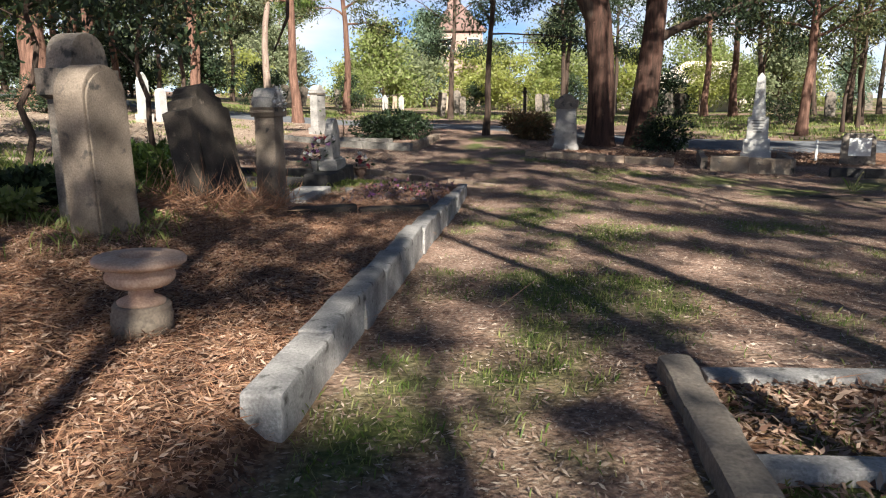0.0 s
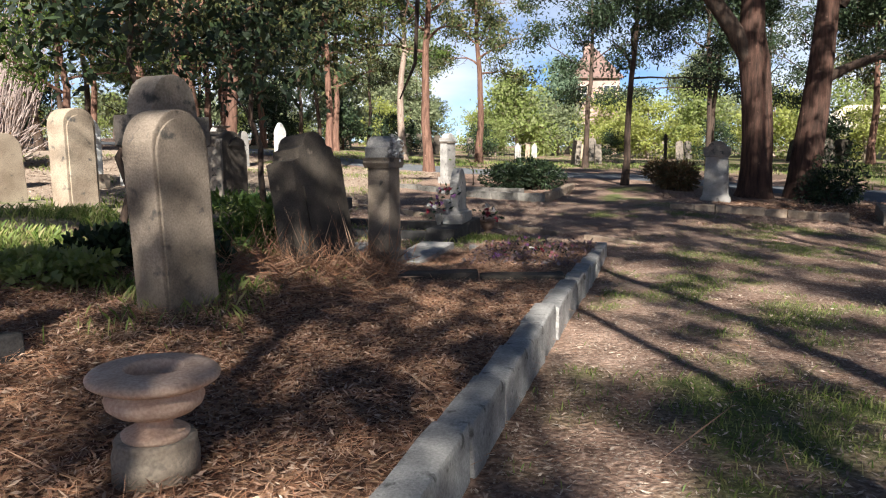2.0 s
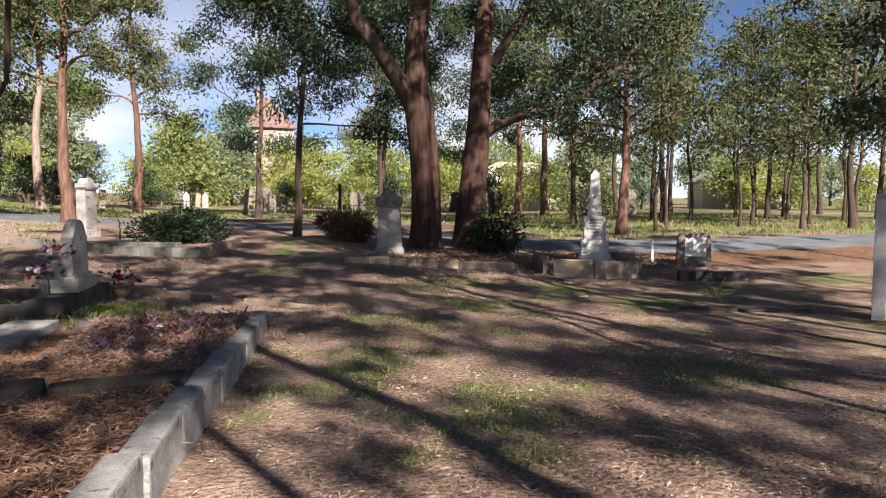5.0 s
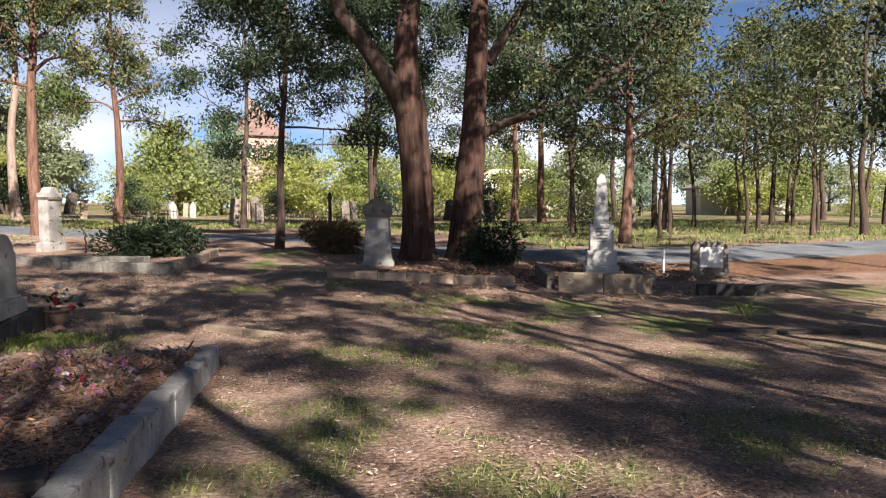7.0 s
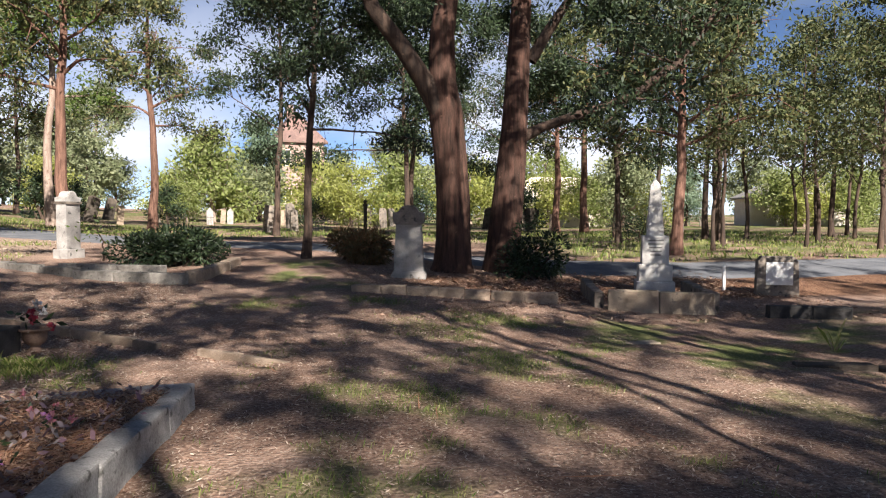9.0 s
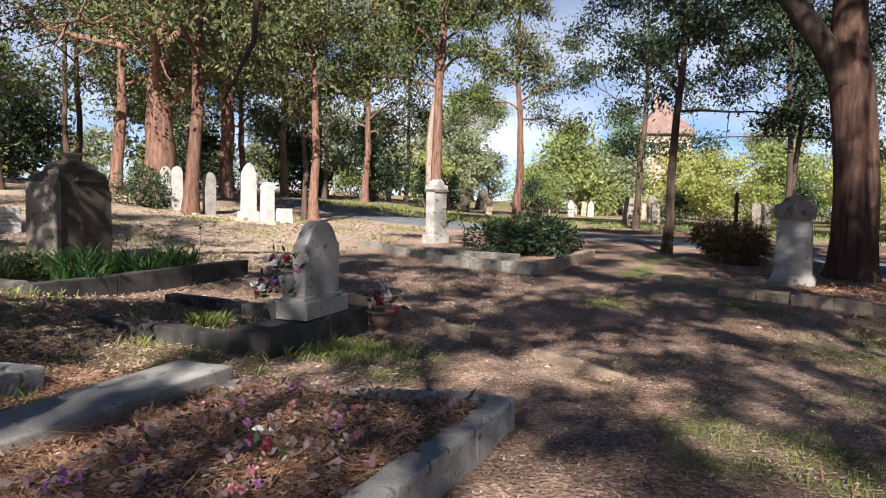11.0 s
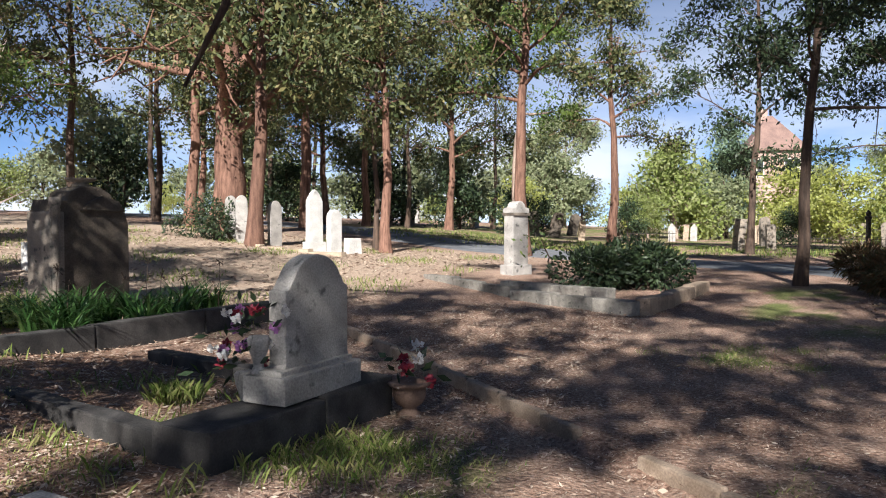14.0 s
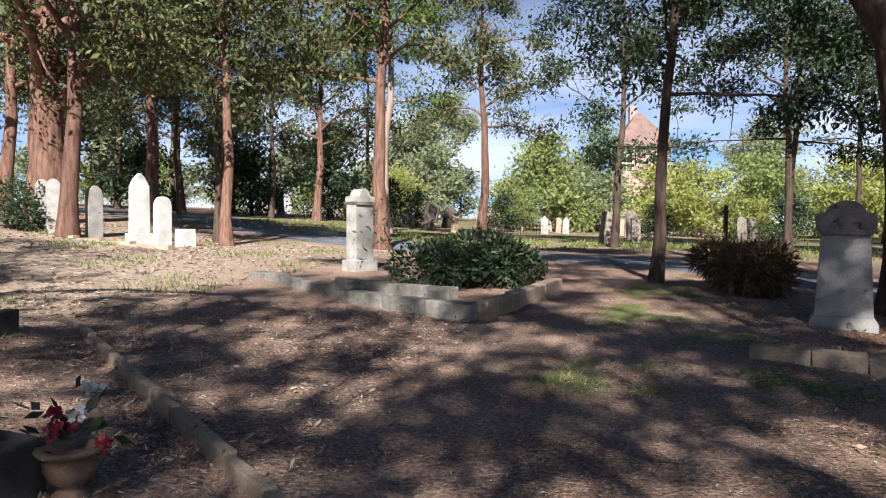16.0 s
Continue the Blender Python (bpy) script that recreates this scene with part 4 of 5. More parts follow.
for k, x, y, s, yaw in (
    ("slim", 2.15, 31.0, .95, 0), ("slim", 1.13, 50, 1.25, 80), ("red", -6.6, 57, 1.0, 40), ("red", -7.4, 40.8, .95, 200), ("pale", -12.2, 56, 1.1, 20),
    ("slim", 8.4, 48, 1.2, 150), ("red", 22, 60, 1.0, 70), ("red", 24.6, 60.6, 1.1, 130), ("slim", 19.3, 44, 1.1, 250), ("leafy", 17.1, 34.4, .9, 10),
    ("wood", 26.5, 47, 1.05, 60), ("wood", 26.1, 45.2, 1.15, 190), ("pole", 35.7, 50.8, 1.1, 0), ("pole", 37.3, 50.7, 1.2, 90), ("wood", 37, 48.9, 1.0, 30),
    ("pole", 36.5, 46.3, 1.1, 200), ("pole", 28.9, 36.4, 1.1, 300), ("wood", 31.8, 36, 1.0, 120), ("leafy", -15.45, 33.8, 1.05, 0), ("red", -11.6, 36.7, .72, 120), ("pole", -12.4, 37.4, 1.1, 20),
    ("red", -27, 54.5, 1.0, 160), ("leafy", -27.3, 57.8, 1.0, 220), ("red", -24.7, 59, 1.0, 300), ("leafy", -19.75, 62.9, 1.1, 50), ("wood", -22, 60.3, 1.0, 340),
    ("slim", 9.5, 54, 1.3, 20), ("wood", 40, 40, 1.0, 220), ("wood", 45, 47, 1.1, 10), ("wood", 44, 34, 1.0, 100), ("slim", 13.5, 46, 1.1, 60),
    ("wood", -30, 44, 1.1, 0), ("leafy", -24, 40, 1.1, 30), ("wood", -30, 34, 1.1, 80), ("leafy", -26, 29, 1.0, 140), ("wood", -34, 26, 1.2, 200), ("red", -22, 47, 1.0, 110),
    ("wood", 32, 62, 1.2, 140), ("wood", 16, 66, 1.1, 10), ("wood", 40, 66, 1.2, 60), ("wood", 50, 58, 1.2, 170), ("pole", 31, 43, 1.1, 15), ("pole", 33.5, 41, 1.0, 75), ("pole", 23, 40, 1.0, 135), ("pole", 30, 48, 1.2, 40), ("pole", 41, 52, 1.2, 250), ("pole", 27, 39, .9, 10), ("pole", 35, 39, 1.1, 160), ("pole", 39, 44, 1.2, 330), ("pole", 22, 50, 1.2, 280), ("pole", 47, 41, 1.2, 60), ("pole", 20.5, 37, .9, 190),
    ("slim", 12.0, 13.9, 1.0, 45),
    # unseen trees added behind and beside the walker to shade the path
    ("shade", -2.13, -17.75, 1.01, 241), ("shade", 3.4, -21.21, 0.97, 320), ("shade", 9.6, -17.19, 1.14, 269), ("shade", -0.14, -10.01, 1, 124), ("shade", 3.61, -11.79, 0.91, 338),
    ("shade", 9, -11.27, 0.89, 76), ("shade", 2.49, -1.62, 0.96, 62), ("shade", 7.71, -10.01, 0.96, 148), ("shade", 13.58, -3.01, 1.04, 123), ("shade", 9.28, -0.29, 1.1, 21),
    ("shade", 6.24, 1.19, 0.92, 210), ("shade", 15.14, -0.44, 0.85, 46), ("shade", 13.14, -0.51, 0.96, 198), ("shade", -0.18, -5.14, 1.04, 251), ("shade", 10.69, -16.35, 0.88, 95),
    ("shade", 9, 11, 1.1, 260), ("shade", 4.5, -3, 1.4, 20), ("shade", 7.5, 1.5, 1.4, 100), ("shade", 11.5, 4, 1.3, 50), ("shade", 15, 12, 0.9, 40), ("shade", 18, 5, 1, 290), ("shade", 21, 15, 1, 160),
    ("wood", -33, 18, 1.1, 20), ("leafy", -38, 34, 1.2, 70), ("wood", -44, 26, 1.2, 130), ("wood", -36, 50, 1.2, 250), ("leafy", -45, 42, 1.3, 10), ("wood", -28, 20, 1.0, 300), ("wood", -34, 60, 1.2, 90), ("wood", -27, 36, 1.1, 165), ("wood", -19, 71, 1.1, 30), ("wood", -27, 70, 1.1, 99), ("wood", -34, 67, 1.1, 200), ("leafy", -40, 59, 1.1, 11),
):
    plant(k, x, y, s, yaw)


# the great twin-trunked tree
def big_twin():
    t = new("great_tree")
    tagged(t, "massive twin-trunked red gum with flaking bark", "tree", "trees of the grounds")
    t.matrix_basis = pose(6.35, 28.6, g(6.35, 28.6) - 0.05, 0, 0, 0)
    left = [((-.02, 0, -.1), .72), ((0, 0, .3), .58), ((.02, 0, 1.0), .52), ((.03, .05, 2.2), .50), ((-.06, .1, 3.6), .49), ((-.2, .1, 4.8), .50), ((-.30, .1, 5.6), .42), ((-.3, .1, 7), .37), ((0, .2, 9), .3), ((.3, .3, 12), .2), ((.4, .3, 16), .08)]
    arm = [((-.3, .05, 4.7), .38), ((-.85, 0, 5.6), .30), ((-1.5, -.1, 6.5), .27), ((-2.4, -.2, 7.6), .22), ((-3.0, -.3, 10), .14), ((-3.3, -.3, 13), .06)]
    right = [((1.6, .3, -.1), .62), ((1.65, .3, .5), .54), ((1.74, .3, 1.5), .50), ((1.88, .3, 2.8), .46), ((2.0, .3, 4.3), .40), ((2.1, .3, 6), .36), ((2.2, .3, 8), .3), ((2.4, .3, 11), .2), ((2.3, .3, 15), .08)]
    bough = [((2.1, .3, 4.0), .2), ((2.9, .2, 4.4), .15), ((3.9, 0, 4.75), .14), ((5.5, -.2, 5.3), .13), ((7.1, -.3, 6.4), .11), ((8.1, -.4, 7.6), .08), ((8.8, -.4, 9.5), .04)]
    arm2 = [((2.5, .3, 6.4), .2), ((3.1, .2, 7.4), .16), ((3.9, .1, 8.6), .11), ((4.6, 0, 10.5), .06)]
    part("trunk", tubes([left], 18), "bark_shaded", t, smooth=True)
    part("trunk", tubes([right], 18), "bark_shaded", t, smooth=True)
    part("branching", tubes([arm, bough, arm2], 10), "bark_dark", t, smooth=True)
    rng = np.random.default_rng(77)
    cs, twigs = [], []
    for path, a in ((left, 8), (arm, 4), (right, 7), (bough, 3), (arm2, 2)):
        for (p, r) in path[a:]:
            for _ in range(7):
                d = rng.normal(size=3) * (1.3, 1.3, .7)
                q = np.array(p) + d
                twigs.append([(p, min(.05, r * .4)), (tuple(np.array(p) + d * .5 + rng.normal(size=3) * .1), .025), (tuple(q), .008)])
                cs += [q, np.array(p) + d * .6]
    part("twig_mass", tubes(twigs, 5), "bark_dark", t)
    C = np.array(cs)
    n = 13000
    pts = C[rng.integers(0, len(C), n)] + rng.normal(size=(n, 3)) * (.6, .6, .4)
    v, f = leaves(pts, rng.normal(size=(n, 3)) + (0, 0, -.5), .22, .08, rng, .4)
    o = new("crown", mesh_np("crown", v, f, "leaf_dark"))
    o.parent = t


big_twin()


# bushes, brush heaps and strap-leaved plants
def bush(name, x, y, sx, sy, sz, n, leaf, label, category, seed, ln=.14, w=.05, lobes=9, stems=6, stem_mat="bark_dark", group="", z0=0.0, fill=0.75, stem_r=1.0):
    rng = np.random.default_rng(seed)
    t = root(name, x, y, label, category, group=group)
    c = np.clip(rng.normal(size=(lobes, 3)), -1.3, 1.3) * (.42, .42, .2) + (0, 0, .45)
    rad = rng.uniform(.25, .45, lobes)
    k = rng.integers(0, lobes, n)
    d = rng.normal(size=(n, 3))
    d /= np.linalg.norm(d, axis=1)[:, None]
    pts = (c[k] + d * (rad[k] * rng.uniform(fill, 1.05, n))[:, None])
    pts[:, 2] = np.abs(pts[:, 2])
    pts = pts * (sx / 2, sy / 2, sz) + (0, 0, z0)
    v, f = leaves(pts, d + rng.normal(size=(n, 3)) * .7, ln, w, rng, .4)
    paths = []
    for i in range(stems):
        q = c[i % lobes] * (sx / 2, sy / 2, sz) + (0, 0, z0)
        b = rng.normal(size=2) * .12 * min(sx, 2)
        paths.append([((b[0], b[1], 0), (.03 * sz + .01) * stem_r), (tuple(q * (.5, .5, .5) + (b[0] * .5, b[1] * .5, 0) + rng.normal(size=3) * .04 * sz), (.02 * sz + .006) * stem_r), (tuple(q), .006)])
    part("stem_tangle", tubes(paths, 6), stem_mat, t)
    o = new("leaf_mass", mesh_np("leaf_mass", v, f, leaf))
    o.parent = t
    return t


bush("brush_heap", -1.3, 29.4, 3.9, 2.4, 1.15, 7000, "leaf_dark", "heap of cut leafy branches on an old plot", "brush heap", 1, stems=14)
bush("brush_heap", 3.95, 29.7, 2.8, 2.0, 1.05, 6000, "leaf_brown", "heap of cut branches with browning leaves", "brush heap", 2, stems=18, ln=.2, w=.03)
bush("shrub", 8.3, 27.3, 2.2, 1.4, 1.5, 2600, "leaf_dark", "dark leafy sucker growth round the great tree", "shrub", 3, stems=10)
bush("shrub", -4.5, 11.9, 2.6, 2.4, 0.8, 3200, "leaf_green", "low green groundcover bush behind the headstones", "shrub", 4)
bush("shrub", -4.4, 8.9, 1.7, 1.6, 0.55, 3600, "leaf_dark", "low dark green ground ivy among the graves", "shrub", 5, ln=.09, w=.06)
bush("shrub", -4.7, 7.3, 1.7, 1.2, 0.22, 2200, "leaf_bright", "sunlit low green weeds", "weeds", 6, ln=.09, w=.05)
bush("shrub", -17.5, 34.2, 4.5, 2.5, 2.0, 3200, "leaf_dark", "dense dark green shrub behind the stones", "shrub", 7)
bush("shrub", 21.5, 46, 5, 3, 2.0, 2600, "leaf_dark", "rounded dark shrub across the lane", "shrub", 8)
bush("shrub", -15.5, 66, 4.5, 4, 3.5, 2600, "leaf_dark", "rounded dark conifer shrub across the lane", "shrub", 9, ln=.3, w=.1)
bush("dead_shrub", -20.5, 25.5, 9, 6, 8.0, 1500, "leaf_brown", "bare grey tangle of dead shrub stems", "shrub", 10, stems=420, stem_mat="twig_grey", lobes=160, stem_r=.11)

def strap_plant(seed, n=58, ln=.78):
    rng = np.random.default_rng(seed)
    vs, fs = [], []
    for i in range(n):
        a, L, k = rng.uniform(0, 2 * math.pi), ln * rng.uniform(.6, 1.15), rng.uniform(.5, 1.6)
        p, d = np.array([*(rng.normal(size=2) * .06), 0.0]), np.array([math.cos(a) * .35, math.sin(a) * .35, 1.0])
        side = np.array([-math.sin(a), math.cos(a), 0])
        for j in range(6):
            w = .016 * (1 - (j / 5) ** 2 * .9)
            vs += [tuple(p - side * w), tuple(p + side * w)]
            if j:
                q = len(vs)
                fs.append((q - 4, q - 3, q - 1, q - 2))
            d = d + np.array([math.cos(a), math.sin(a), -.9]) * .22 * k * j / 2
            d /= np.linalg.norm(d)
            p = p + d * L / 5
    return vs, fs


straps = new("strap_leaf_plant")
tagged(straps, "clump of dark green strap-leaved lilies in a kerbed bed", "plant", "lilies in the bed")
part("foliage", strap_plant(51), "leaf_strap", straps)
rng = np.random.default_rng(52)
first = True
for i in range(34):
    x, y = rng.uniform(-9.0, -6.75), rng.uniform(18.4, 22.4)
    if x < -7.9 and y > 20.4:
        continue
    m = pose(x, y, g(x, y) + .02, 0, 0, rng.uniform(0, 360)) @ Matrix.Diagonal((*[rng.uniform(.85, 1.25)] * 3, 1))
    if first:
        straps.matrix_basis, first = m, False
    else:
        copy_thing(straps, pose(0, 0, 0)).matrix_basis = m
for i in range(7):
    x, y = rng.uniform(-7.6, -6.8), rng.uniform(18.8, 22.2)
    fs_ = root("seed_head", x, y, "dry lily seed head on a thin stalk", "flower", group="lily seed heads")
    h = rng.uniform(.75, 1.05)
    part("stalk", tubes([[((0, 0, 0), .006), ((.02, .01, h * .6), .005), ((.03, .03, h), .004)]], 5), "bark_dark", fs_)
    part("head", tubes([[((.03, .03, h), .003), (tuple(np.array((.03, .03, h)) + q * .08), .008)] for q in rng.normal(size=(12, 3)) * .6 + (0, 0, .3)], 4), "bark_dark", fs_)
bush("shrub", -9.2, 19.2, 1.8, 1.6, 0.45, 2600, "leaf_bright", "sunlit feathery green weeds at the foot of the big stone", "weeds", 12, ln=.1, w=.02)


# small trees by the graves
def small_tree(x, y, seed, label, height, r, start, spread, n, leaf, bark, ln=.16, w=.055, lean=(0, 0), limbs=13):
    t = tree(seed, label, height, r, start, spread, limbs, bark, leaf, n, leaf_len=ln, leaf_w=w, clump=.32)
    t.matrix_basis = pose(x, y, g(x, y) - .02, lean[0], lean[1], seed * 40)
    return t


small_tree(-4.35, 11.7, 31, "young broad-leaved tree behind the headstones", 4.6, .055, .40, 1.4, 4200, "leaf_dark", "bark_dark", .13, .055, (0, -6))
small_tree(-4.9, 9.2, 32, "young broad-leaved tree behind the headstones", 4.2, .05, .48, 1.2, 3000, "leaf_dark", "bark_dark", .13, .055, (0, -4))
small_tree(-13.8, 20.45, 33, "small sunlit gum with a reddish trunk", 7.5, .15, .38, 2.6, 9000, "leaf_green", "bark_red", .16, .045)
small_tree(-3.75, 30.7, 34, "bare little sapling beside the stele", 1.4, .03, .45, .5, 60, "leaf_green", "bark_dark", .14, .06, limbs=4)
fig = tree(35, "huge spreading fig with a buttressed red trunk", 13, .8, .28, 7.0, 16, "bark_red", "leaf_olive", 14000, leaf_len=.2, leaf_w=.08, clump=.8)
fig.matrix_basis = pose(-19.8, 37.6, g(-19.8, 37.6) - .05, 0, 0, 20)


# a tall gum whose long limb droops over the graves
dr = tree(36, "tall gum with a long dark drooping limb", 14, .24, .40, 4.4, 15, "bark_dark", "leaf_olive", 8000)
dr.matrix_basis = pose(-9.3, 9.2, g(-9.3, 9.2) - .02, 0, 0, 0)
base_z = g(-9.3, 9.2)
part("drooping_limb", tubes([[((0, 0, 7.2), .12), ((1.6, 2.2, 8.0), .10), ((3.6, 5.0, 7.6), .085), ((5.4, 7.6, 6.0), .07), ((6.1, 8.4, 4.6), .06), ((6.0, 8.3, 3.0 - base_z), .04), ((5.7, 8.1, 2.25 - base_z), .015)],
                             [((5.6, 7.9, 5.6), .03), ((6.4, 8.6, 5.9), .02), ((7.3, 9.0, 6.6), .01)], [((6.05, 8.35, 4.0), .02), ((5.5, 8.3, 3.6), .012), ((5.1, 8.1, 3.5), .005)]], 7), "bark_dark", dr, smooth=True)


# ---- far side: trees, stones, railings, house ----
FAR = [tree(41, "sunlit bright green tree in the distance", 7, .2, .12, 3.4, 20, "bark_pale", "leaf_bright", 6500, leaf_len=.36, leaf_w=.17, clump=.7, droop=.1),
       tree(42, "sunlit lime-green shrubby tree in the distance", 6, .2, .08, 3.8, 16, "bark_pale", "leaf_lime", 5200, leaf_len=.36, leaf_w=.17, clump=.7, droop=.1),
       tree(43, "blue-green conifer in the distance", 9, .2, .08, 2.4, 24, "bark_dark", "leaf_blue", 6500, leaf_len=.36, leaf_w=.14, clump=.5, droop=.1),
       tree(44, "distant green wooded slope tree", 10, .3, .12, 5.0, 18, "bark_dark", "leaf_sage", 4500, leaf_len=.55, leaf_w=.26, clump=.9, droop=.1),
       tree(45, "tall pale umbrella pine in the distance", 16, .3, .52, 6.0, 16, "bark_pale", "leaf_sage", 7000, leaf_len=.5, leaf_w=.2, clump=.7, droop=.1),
       tree(46, "dark shrub among the far graves", 4, .12, .06, 2.2, 12, "bark_dark", "leaf_dark", 2600, leaf_len=.3, leaf_w=.13, clump=.5, droop=.1)]
for t in FAR:
    t["group"] = "distant trees"
used = set()
rng = np.random.default_rng(8)
far_spots = []
for i in range(30):
    a = -52 + 106 * i / 29 + rng.uniform(-1.6, 1.6)
    d = rng.uniform(78, 106)
    far_spots.append((int(rng.choice([0, 0, 1, 1, 1, 3, 2])), 1 + d * math.sin(radians(a)), 8 + d * math.cos(radians(a)), rng.uniform(.4, .95) * d / 92))
for i in range(26):
    a = -55 + 112 * i / 25 + rng.uniform(-1.5, 1.5)
    d = rng.uniform(118, 150)
    far_spots.append((3, 1 + d * math.sin(radians(a)), 8 + d * math.cos(radians(a)), rng.uniform(.65, 1.15)))
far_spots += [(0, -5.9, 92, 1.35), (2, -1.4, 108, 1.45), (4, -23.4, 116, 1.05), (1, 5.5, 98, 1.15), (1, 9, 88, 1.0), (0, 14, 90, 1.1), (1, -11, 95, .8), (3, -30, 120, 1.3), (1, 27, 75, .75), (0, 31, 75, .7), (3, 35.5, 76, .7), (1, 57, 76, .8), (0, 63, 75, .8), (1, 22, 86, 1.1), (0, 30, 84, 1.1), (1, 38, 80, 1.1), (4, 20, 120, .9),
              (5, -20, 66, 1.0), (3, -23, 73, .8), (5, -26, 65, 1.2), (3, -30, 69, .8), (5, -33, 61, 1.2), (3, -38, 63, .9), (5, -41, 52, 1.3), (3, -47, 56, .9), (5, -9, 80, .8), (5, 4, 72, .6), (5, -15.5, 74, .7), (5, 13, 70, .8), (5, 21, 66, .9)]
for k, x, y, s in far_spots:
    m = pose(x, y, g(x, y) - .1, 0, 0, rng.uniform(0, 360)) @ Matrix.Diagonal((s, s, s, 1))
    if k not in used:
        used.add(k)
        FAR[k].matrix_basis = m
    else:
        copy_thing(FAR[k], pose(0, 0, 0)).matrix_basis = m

G3 = "far headstones"
far_stone = [headstone("headstone", -14.5, 68, 10, .75, 2.0, .25, "darkstone", "distant grey round-headed headstone", group=G3, outline=arch_outline(.75, 2.05)),
             headstone("headstone", -13.0, 68, 10, .9, 2.0, .3, "shaded_darkstone", "distant dark leaning headstone", group=G3, lean=(0, 14), outline=arch_outline(.9, 2.05, rise=.3)),
             headstone("headstone", -5, 78, 10, .6, 1.6, .25, "greystone", "distant grey pointed headstone", group=G3, outline=[(-.3, 0), (.3, 0), (.3, 1.3), (0, 1.65), (-.3, 1.3)]),
             headstone("headstone", 2, 74, 10, .5, 1.5, .2, "brownkerb", "distant brown slab headstone", group=G3, outline=[(-.25, 0), (.25, 0), (.25, 1.5), (-.25, 1.5)])]
for i in range(34):
    a = rng.uniform(-30, 34)
    d = rng.uniform(56, 92)
    x, y = 1 + d * math.sin(radians(a)), 10 + d * math.cos(radians(a))
    k = int(rng.choice([0, 0, 0, 1, 1, 2, 3, 3]))
    copy_thing(far_stone[k], pose(x, y, g(x, y) - .05, rng.uniform(-4, 4), rng.uniform(-6, 6) + (14 if k == 1 else 0), rng.uniform(-30, 40)))
for x, y, w, h, lean_ in ((0.55, 55, .6, 1.8, 6), (2.3, 58, .5, 1.5, -2)):
    headstone("headstone", x, y, 20, w, h, .25, "darkstone", "dark leaning slab headstone across the lane", lean=(0, lean_), outline=[(-w / 2, 0), (w / 2, 0), (w / 2, h), (-w / 2, h)])


def railing(x, y, yaw, length, h, n):
    r = root("iron_railing", x, y, "low black iron railing round a grave", "railing", yaw, group="grave railings")
    for z in (h * .25, h * .85):
        part("rail", box(length, .03, .03, at=(0, 0, z), bev=0), "iron", r)
    for i in range(n):
        q = -length / 2 + length * i / (n - 1)
        part("bar", lathe([(.012, 0), (.012, h * .95), (.02, h * .97), (.002, h)], 6, at=(q, 0, 0)), "iron", r)


railing(-4.6, 60, 5, 3.0, 1.0, 16)
railing(7.5, 58, 10, 3.4, 1.0, 18)
railing(4.2, 55.5, 5, 2.0, .9, 11)
for x, y in ((6.9, 56),):
    gp = root("gate_post", x, y, "dark iron post with a ball cap", "post")
    part("post", lathe([(.12, 0), (.12, 1.9), (.17, 1.95), (.17, 2.05), (.1, 2.1), (.14, 2.25), (.02, 2.4)], 12), "iron", gp)


def house(x, y, w, d, wall_h, roof_h, yaw, wall_mat, label, windows, eave=.5, roof_mat="rooftile"):
    h = root("house", x, y, label, "house", yaw)
    part("wall", box(w, d, wall_h, bev=0.02), wall_mat, h)
    bm = bmesh.new()
    a, b = w / 2 + eave, d / 2 + eave
    rr = max(.2, (a - b) if a > b else .3)
    base = [bm.verts.new(p) for p in ((-a, -b, wall_h), (a, -b, wall_h), (a, b, wall_h), (-a, b, wall_h))]
    low = [bm.verts.new((v.co.x, v.co.y, wall_h - .18)) for v in base]
    r1, r2 = bm.verts.new((-rr, 0, wall_h + roof_h)), bm.verts.new((rr, 0, wall_h + roof_h))
    for f in ((base[0], base[1], r2, r1), (base[1], base[2], r2), (base[2], base[3], r1, r2), (base[3], base[0], r1)):
        bm.faces.new(f)
    for i in range(4):
        bm.faces.new((low[i], low[(i + 1) % 4], base[(i + 1) % 4], base[i]))
    bm.faces.new(low[::-1])
    part("roof", bm, roof_mat, h)
    for (wx, wz, ww, wh) in windows:
        win = part("window", box(ww, .06, wh, at=(wx, -d / 2 - .01, wz), bev=0), "darkglass", h)
        for s_ in (-1, 0, 1):
            part("mullion", box(.10, .12, wh + .2, at=(wx + s_ * ww / 2, -d / 2 - .02, wz - .1), bev=0), "cream", win)
        for s_ in (0, .5, 1):
            part("transom", box(ww, .11, .10, at=(wx, -d / 2 - .02, wz + s_ * wh - .05), bev=0), "cream", win)
    return h


hh = house(3.6, 114, 6.4, 7, 11, 4.6, 12, "brick", "brick house with a steep red tiled roof and tall windows", [(-2.3, 7.6, 1.6, 2.2), (1.8, 7.6, 1.8, 2.2), (-2.3, 2.4, 1.6, 2.0), (1.8, 2.4, 1.8, 2.0)])
part("chimney", box(.9, .9, 2.6, at=(-.6, 1.0, 14.0), bev=.02), "brick", hh)
house(31, 82, 12, 6, 3.2, 2.2, -8, "cream", "low cream-walled house beyond the trees", [(-3, 1.2, 1.4, 1.1), (2.5, 1.2, 1.4, 1.1)], roof_mat="cream")
house(62, 84, 12, 7, 3.4, 2.2, -20, "cream", "low pale house seen between the trunks", [(-3, 1.2, 1.4, 1.1), (2.5, 1.2, 1.4, 1.1)], roof_mat="greystone")


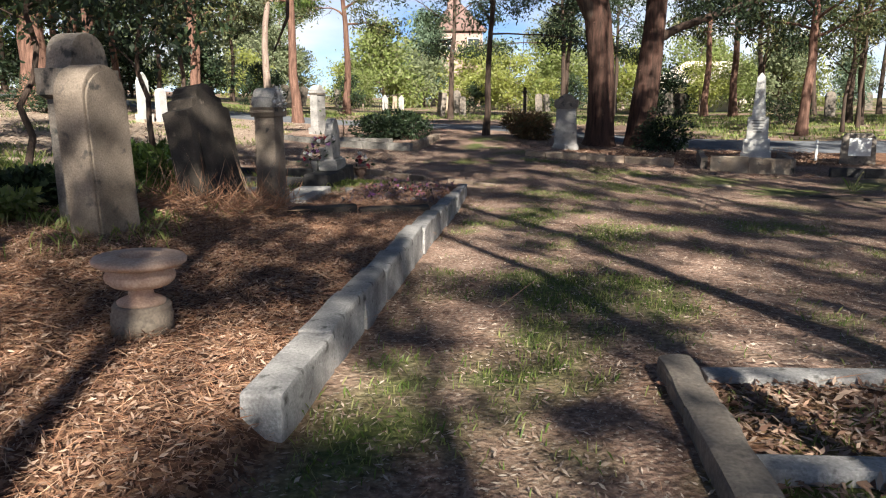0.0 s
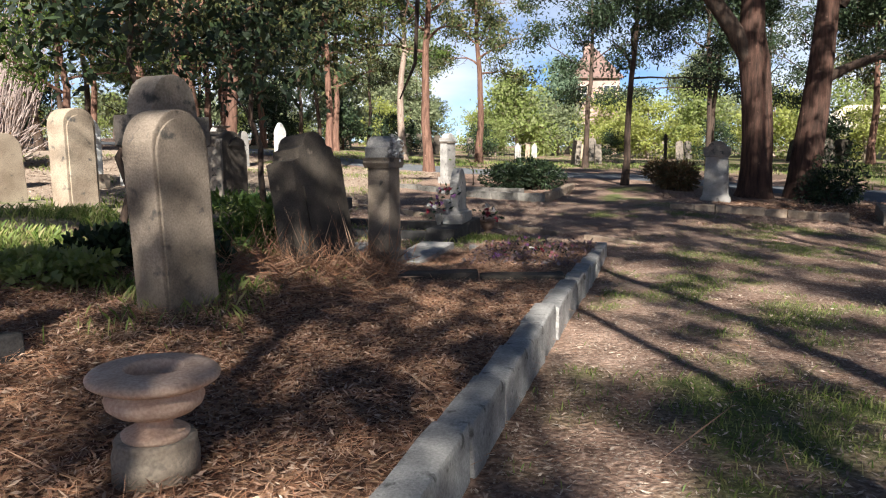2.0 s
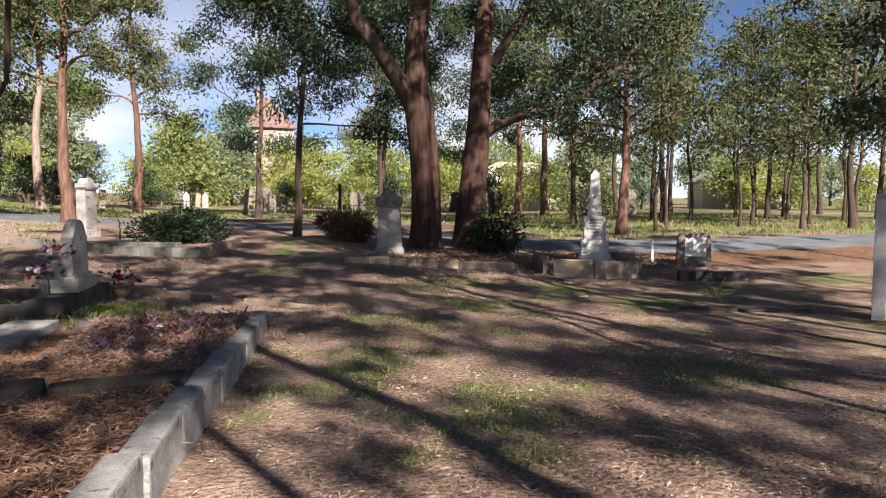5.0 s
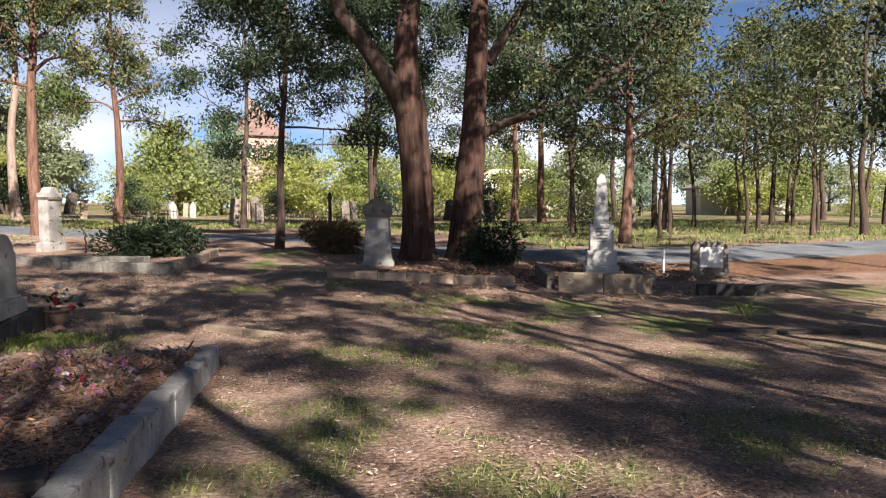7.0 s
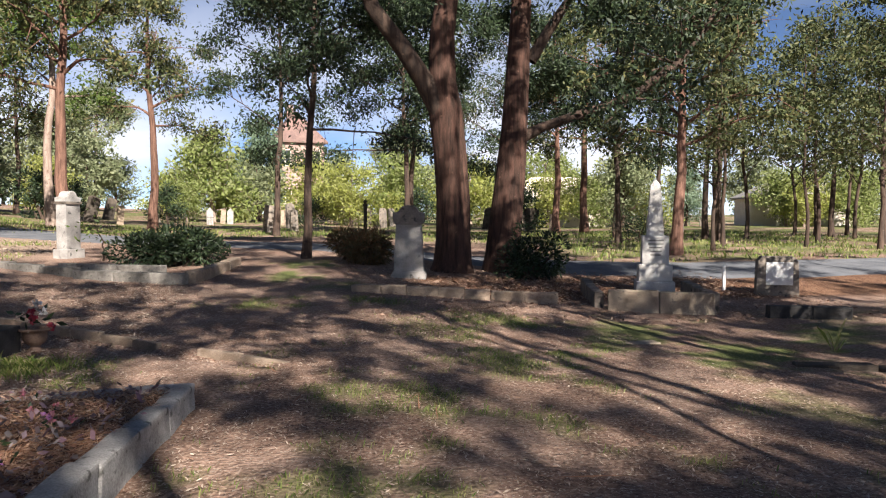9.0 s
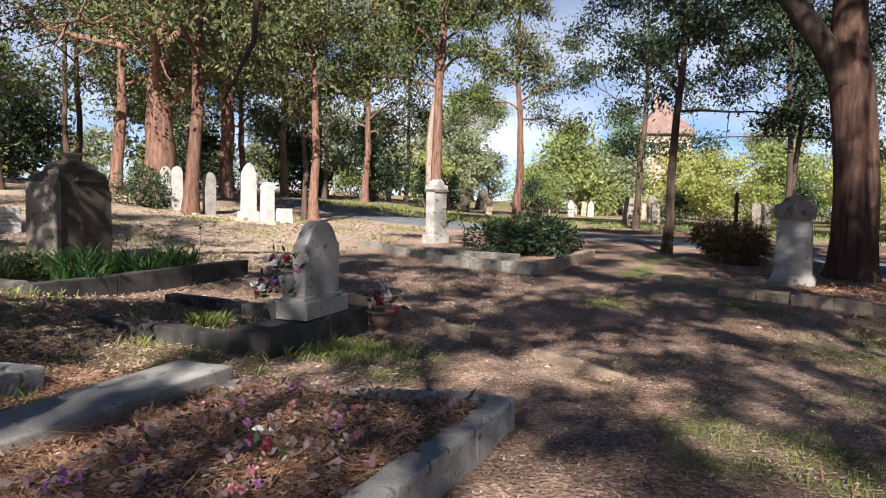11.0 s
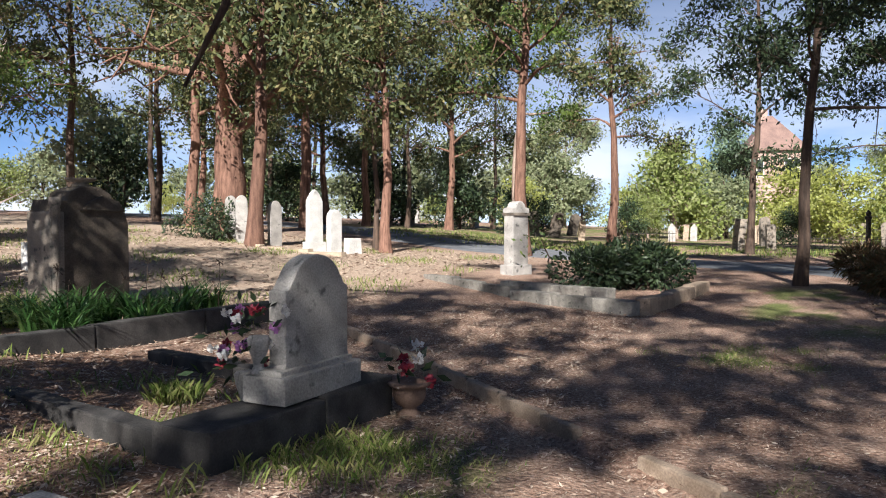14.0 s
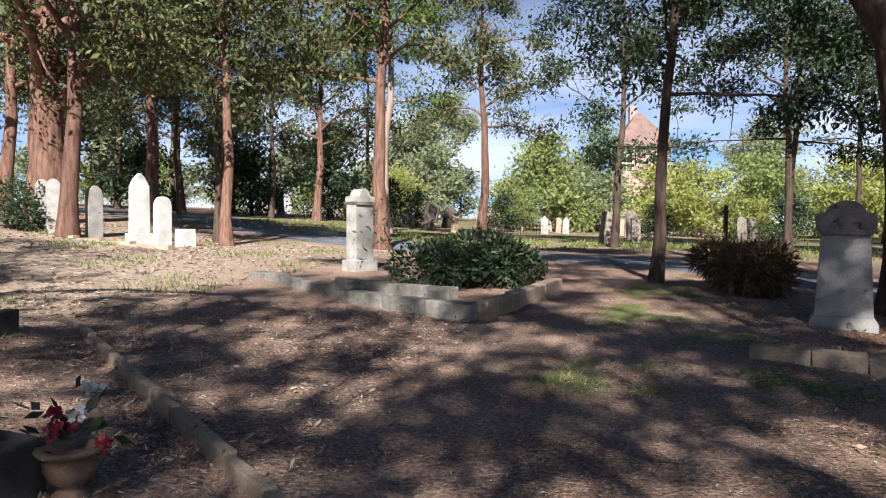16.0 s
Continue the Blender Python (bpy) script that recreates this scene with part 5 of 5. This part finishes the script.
# ---- litter, grass and twigs ----
def scatter(n, x0, x1, y0, y1, weight, rng):
    x, y = rng.uniform(x0, x1, n), rng.uniform(y0, y1, n)
    keep = rng.uniform(0, 1, n) < weight(x, y)
    return x[keep], y[keep]


def lying(name, label, n, area, weight, ln, w, mat, seed, lift=0.012, tilt=0.22):
    rng = np.random.default_rng(seed)
    x, y = scatter(n, *area, weight, rng)
    k = len(x)
    a = rng.uniform(0, 2 * math.pi, k)
    pts = np.stack([x, y, gz(x, y) + lift + rng.uniform(0, lift * 1.5, k)], -1)
    d = np.stack([np.cos(a), np.sin(a), rng.normal(size=k) * tilt], -1)
    side = np.stack([-np.sin(a), np.cos(a), rng.normal(size=k) * tilt * 1.6], -1)
    s = rng.uniform(.6, 1.3, k)[:, None]
    v = np.empty((k, 4, 3))
    v[:, 0], v[:, 1], v[:, 2], v[:, 3] = pts, pts + d * ln * s * .5 + side * w * s * .5, pts + d * ln * s, pts + d * ln * s * .5 - side * w * s * .5
    f = np.arange(4 * k).reshape(k, 4)
    tagged(new(name, mesh_np(name, v.reshape(-1, 3), f, mat)), label, "ground litter", kind="stuff")


def blades(name, label, n, area, weight, ln, mat, seed, w=.006):
    rng = np.random.default_rng(seed)
    x, y = scatter(n, *area, weight, rng)
    k = len(x)
    a = rng.uniform(0, 2 * math.pi, k)
    h = ln * rng.uniform(.4, 1.3, k)
    b = np.stack([x, y, gz(x, y) - .005], -1)
    out = np.stack([np.cos(a), np.sin(a), 0 * a], -1) * (h * rng.uniform(.2, .9, k))[:, None]
    side = np.stack([-np.sin(a), np.cos(a), 0 * a], -1) * w
    up = np.stack([0 * h, 0 * h, h], -1)
    v = np.empty((k, 4, 3))
    v[:, 0], v[:, 1], v[:, 2], v[:, 3] = b - side, b + side, b + up * .7 + out * .45 + side * .7, b + up + out
    f = np.arange(4 * k).reshape(k, 4)
    tagged(new(name, mesh_np(name, v.reshape(-1, 3), f, mat)), label, "grass", kind="stuff")


lying("leaf_litter", "thick red-brown leaf litter and bark on the grave bed", 120000, (-5.2, 0.7, 1.8, 14.8), lambda x, y: sm(0.0, -0.12, x - kerb_x(y)), .044, .010, "litter", 101, .016, .3)
lying("needle_litter", "fallen needles and twigs on the grave bed", 85000, (-5, 0.7, 1.8, 14.8), lambda x, y: sm(0.0, -0.12, x - kerb_x(y)), .11, .0035, "needle", 102, .02, .25)
lying("leaf_litter", "scattered dry leaves on the bare path", 150000, (-4, 7, 1, 26), lambda x, y: sm(0.0, .1, x - np.where(y < 15, kerb_x(y), -9)) * .75, .042, .011, "litter_path", 103, .006, .22)
lying("leaf_litter", "dry leaves over the plots", 50000, (-9, -0.6, 14.4, 26), lambda x, y: .5 + .5 * litter_cover(x, y), .07, .018, "litter_path", 104, .008, .25)
lying("leaf_litter", "leaves and bark in the sunken plot", 9000, (1.1, 4, 1.5, 4.0), lambda x, y: np.ones_like(x), .06, .018, "litter", 105, .012, .3)
lying("leaf_litter", "leaf litter under the great tree", 16000, (3, 14, 20, 29), lambda x, y: litter_cover(x, y) * .7 + .3, .09, .03, "litter", 106, .012, .3)
lying("fallen_sticks", "fallen sticks and bark strips", 420, (-5, 6, 2, 24), lambda x, y: .35 + .65 * litter_cover(x, y), .5, .012, "needle", 107, .03, .18)
blades("grass_tufts", "short patchy green grass along the path", 190000, (-2.6, 6, 1, 24), lambda x, y: grass_cover(x, y) * .8, .05, "grass", 201, .004)
blades("grass_tufts", "green grass beyond the graves", 60000, (-7, -2, 5, 19), lambda x, y: grass_cover(x, y) * .8, .12, "grass", 202, .005)
blades("lawn", "sunlit lawn across the lane", 42000, (-20, 40, 31, 62), lambda x, y: grass_cover(x, y) * .8, .16, "grass", 203, .03)
lying("twig_litter", "tangle of dry twigs at the foot of the headstones", 5000, (-4.0, -1.9, 7.6, 11.6), lambda x, y: sm(1.6, .4, np.hypot(x + 2.75, (y - 9.6) * .8)), .3, .006, "needle", 108, .05, .8)
lying("leaf_litter", "leaves and bark over the sunny ground", 26000, (-22, -6, 17, 40), lambda x, y: sand_cover(x, y) * .8 + .2, .12, .04, "litter_path", 109, .01, .2)
blades("weed_tufts", "thin dry tufts over the sunny ground", 26000, (-24, -6, 9, 40), lambda x, y: sm(.35, 1.0, np.sin(x * 1.3 + y * .4) * np.sin(y * .9 - x * .3) + .3), .12, "grass", 204, .012)
lying("leaf_litter", "leaf-filled gutter beside the path edging", 9000, (-7, 1.3, 16.4, 24), lambda x, y: np.exp(-(((x - 1.45) * -.661 + (y - 16.6) * -.751 - .17) / .1) ** 2), .06, .02, "litter_path", 110, .012, .3)
lying("path_twigs", "small pale twigs and bark curls on the path", 1500, (-3, 6, 2, 25), lambda x, y: np.ones_like(x) * .8, .16, .005, "needle", 111, .012, .25)
blades("tall_tuft", "upright tuft of pale grass by the low kerb", 9, (9.7, 9.82, 17.14, 17.28), lambda x, y: np.ones_like(x), .40, "grass", 205, .006)
blades("plot_tuft", "green grass tuft in the gravelled plot", 900, (-4.35, -3.75, 17.35, 17.95), lambda x, y: sm(.32, .1, np.hypot(x + 4.06, y - 17.64)), .16, "grass", 206, .004)
blades("kerb_tuft", "bright grass tufts along the dark kerb", 2400, (-2.3, -.9, 15.9, 17.5), lambda x, y: sm(.8, .2, np.hypot(x + 1.65, (y - 16.75) * .9)), .10, "grass", 207, .004)
blades("grass_tufts", "thin grey-green grass beside the grave plot", 11000, (-8, -2.4, 14.7, 17.0), lambda x, y: sm(-.2, .7, np.sin(x * 2.1 + y) * np.sin(y * 2.7 - x) + .35) * sm(-2.2, -3.2, x) * sm(16.9 + (x + 2.6) * -.24, 16.5 + (x + 2.6) * -.24, y) * .8, .035, "grass", 208, .004)
lying("dead_flower_litter", "faded grey and mauve petals of old artificial flowers on the bed", 1100, (-1.5, 0.4, 11.2, 14.4), lambda x, y: sm(0.0, -0.2, x - kerb_x(y)) * .9, .06, .026, "petal_faded", 112, .03, .5)
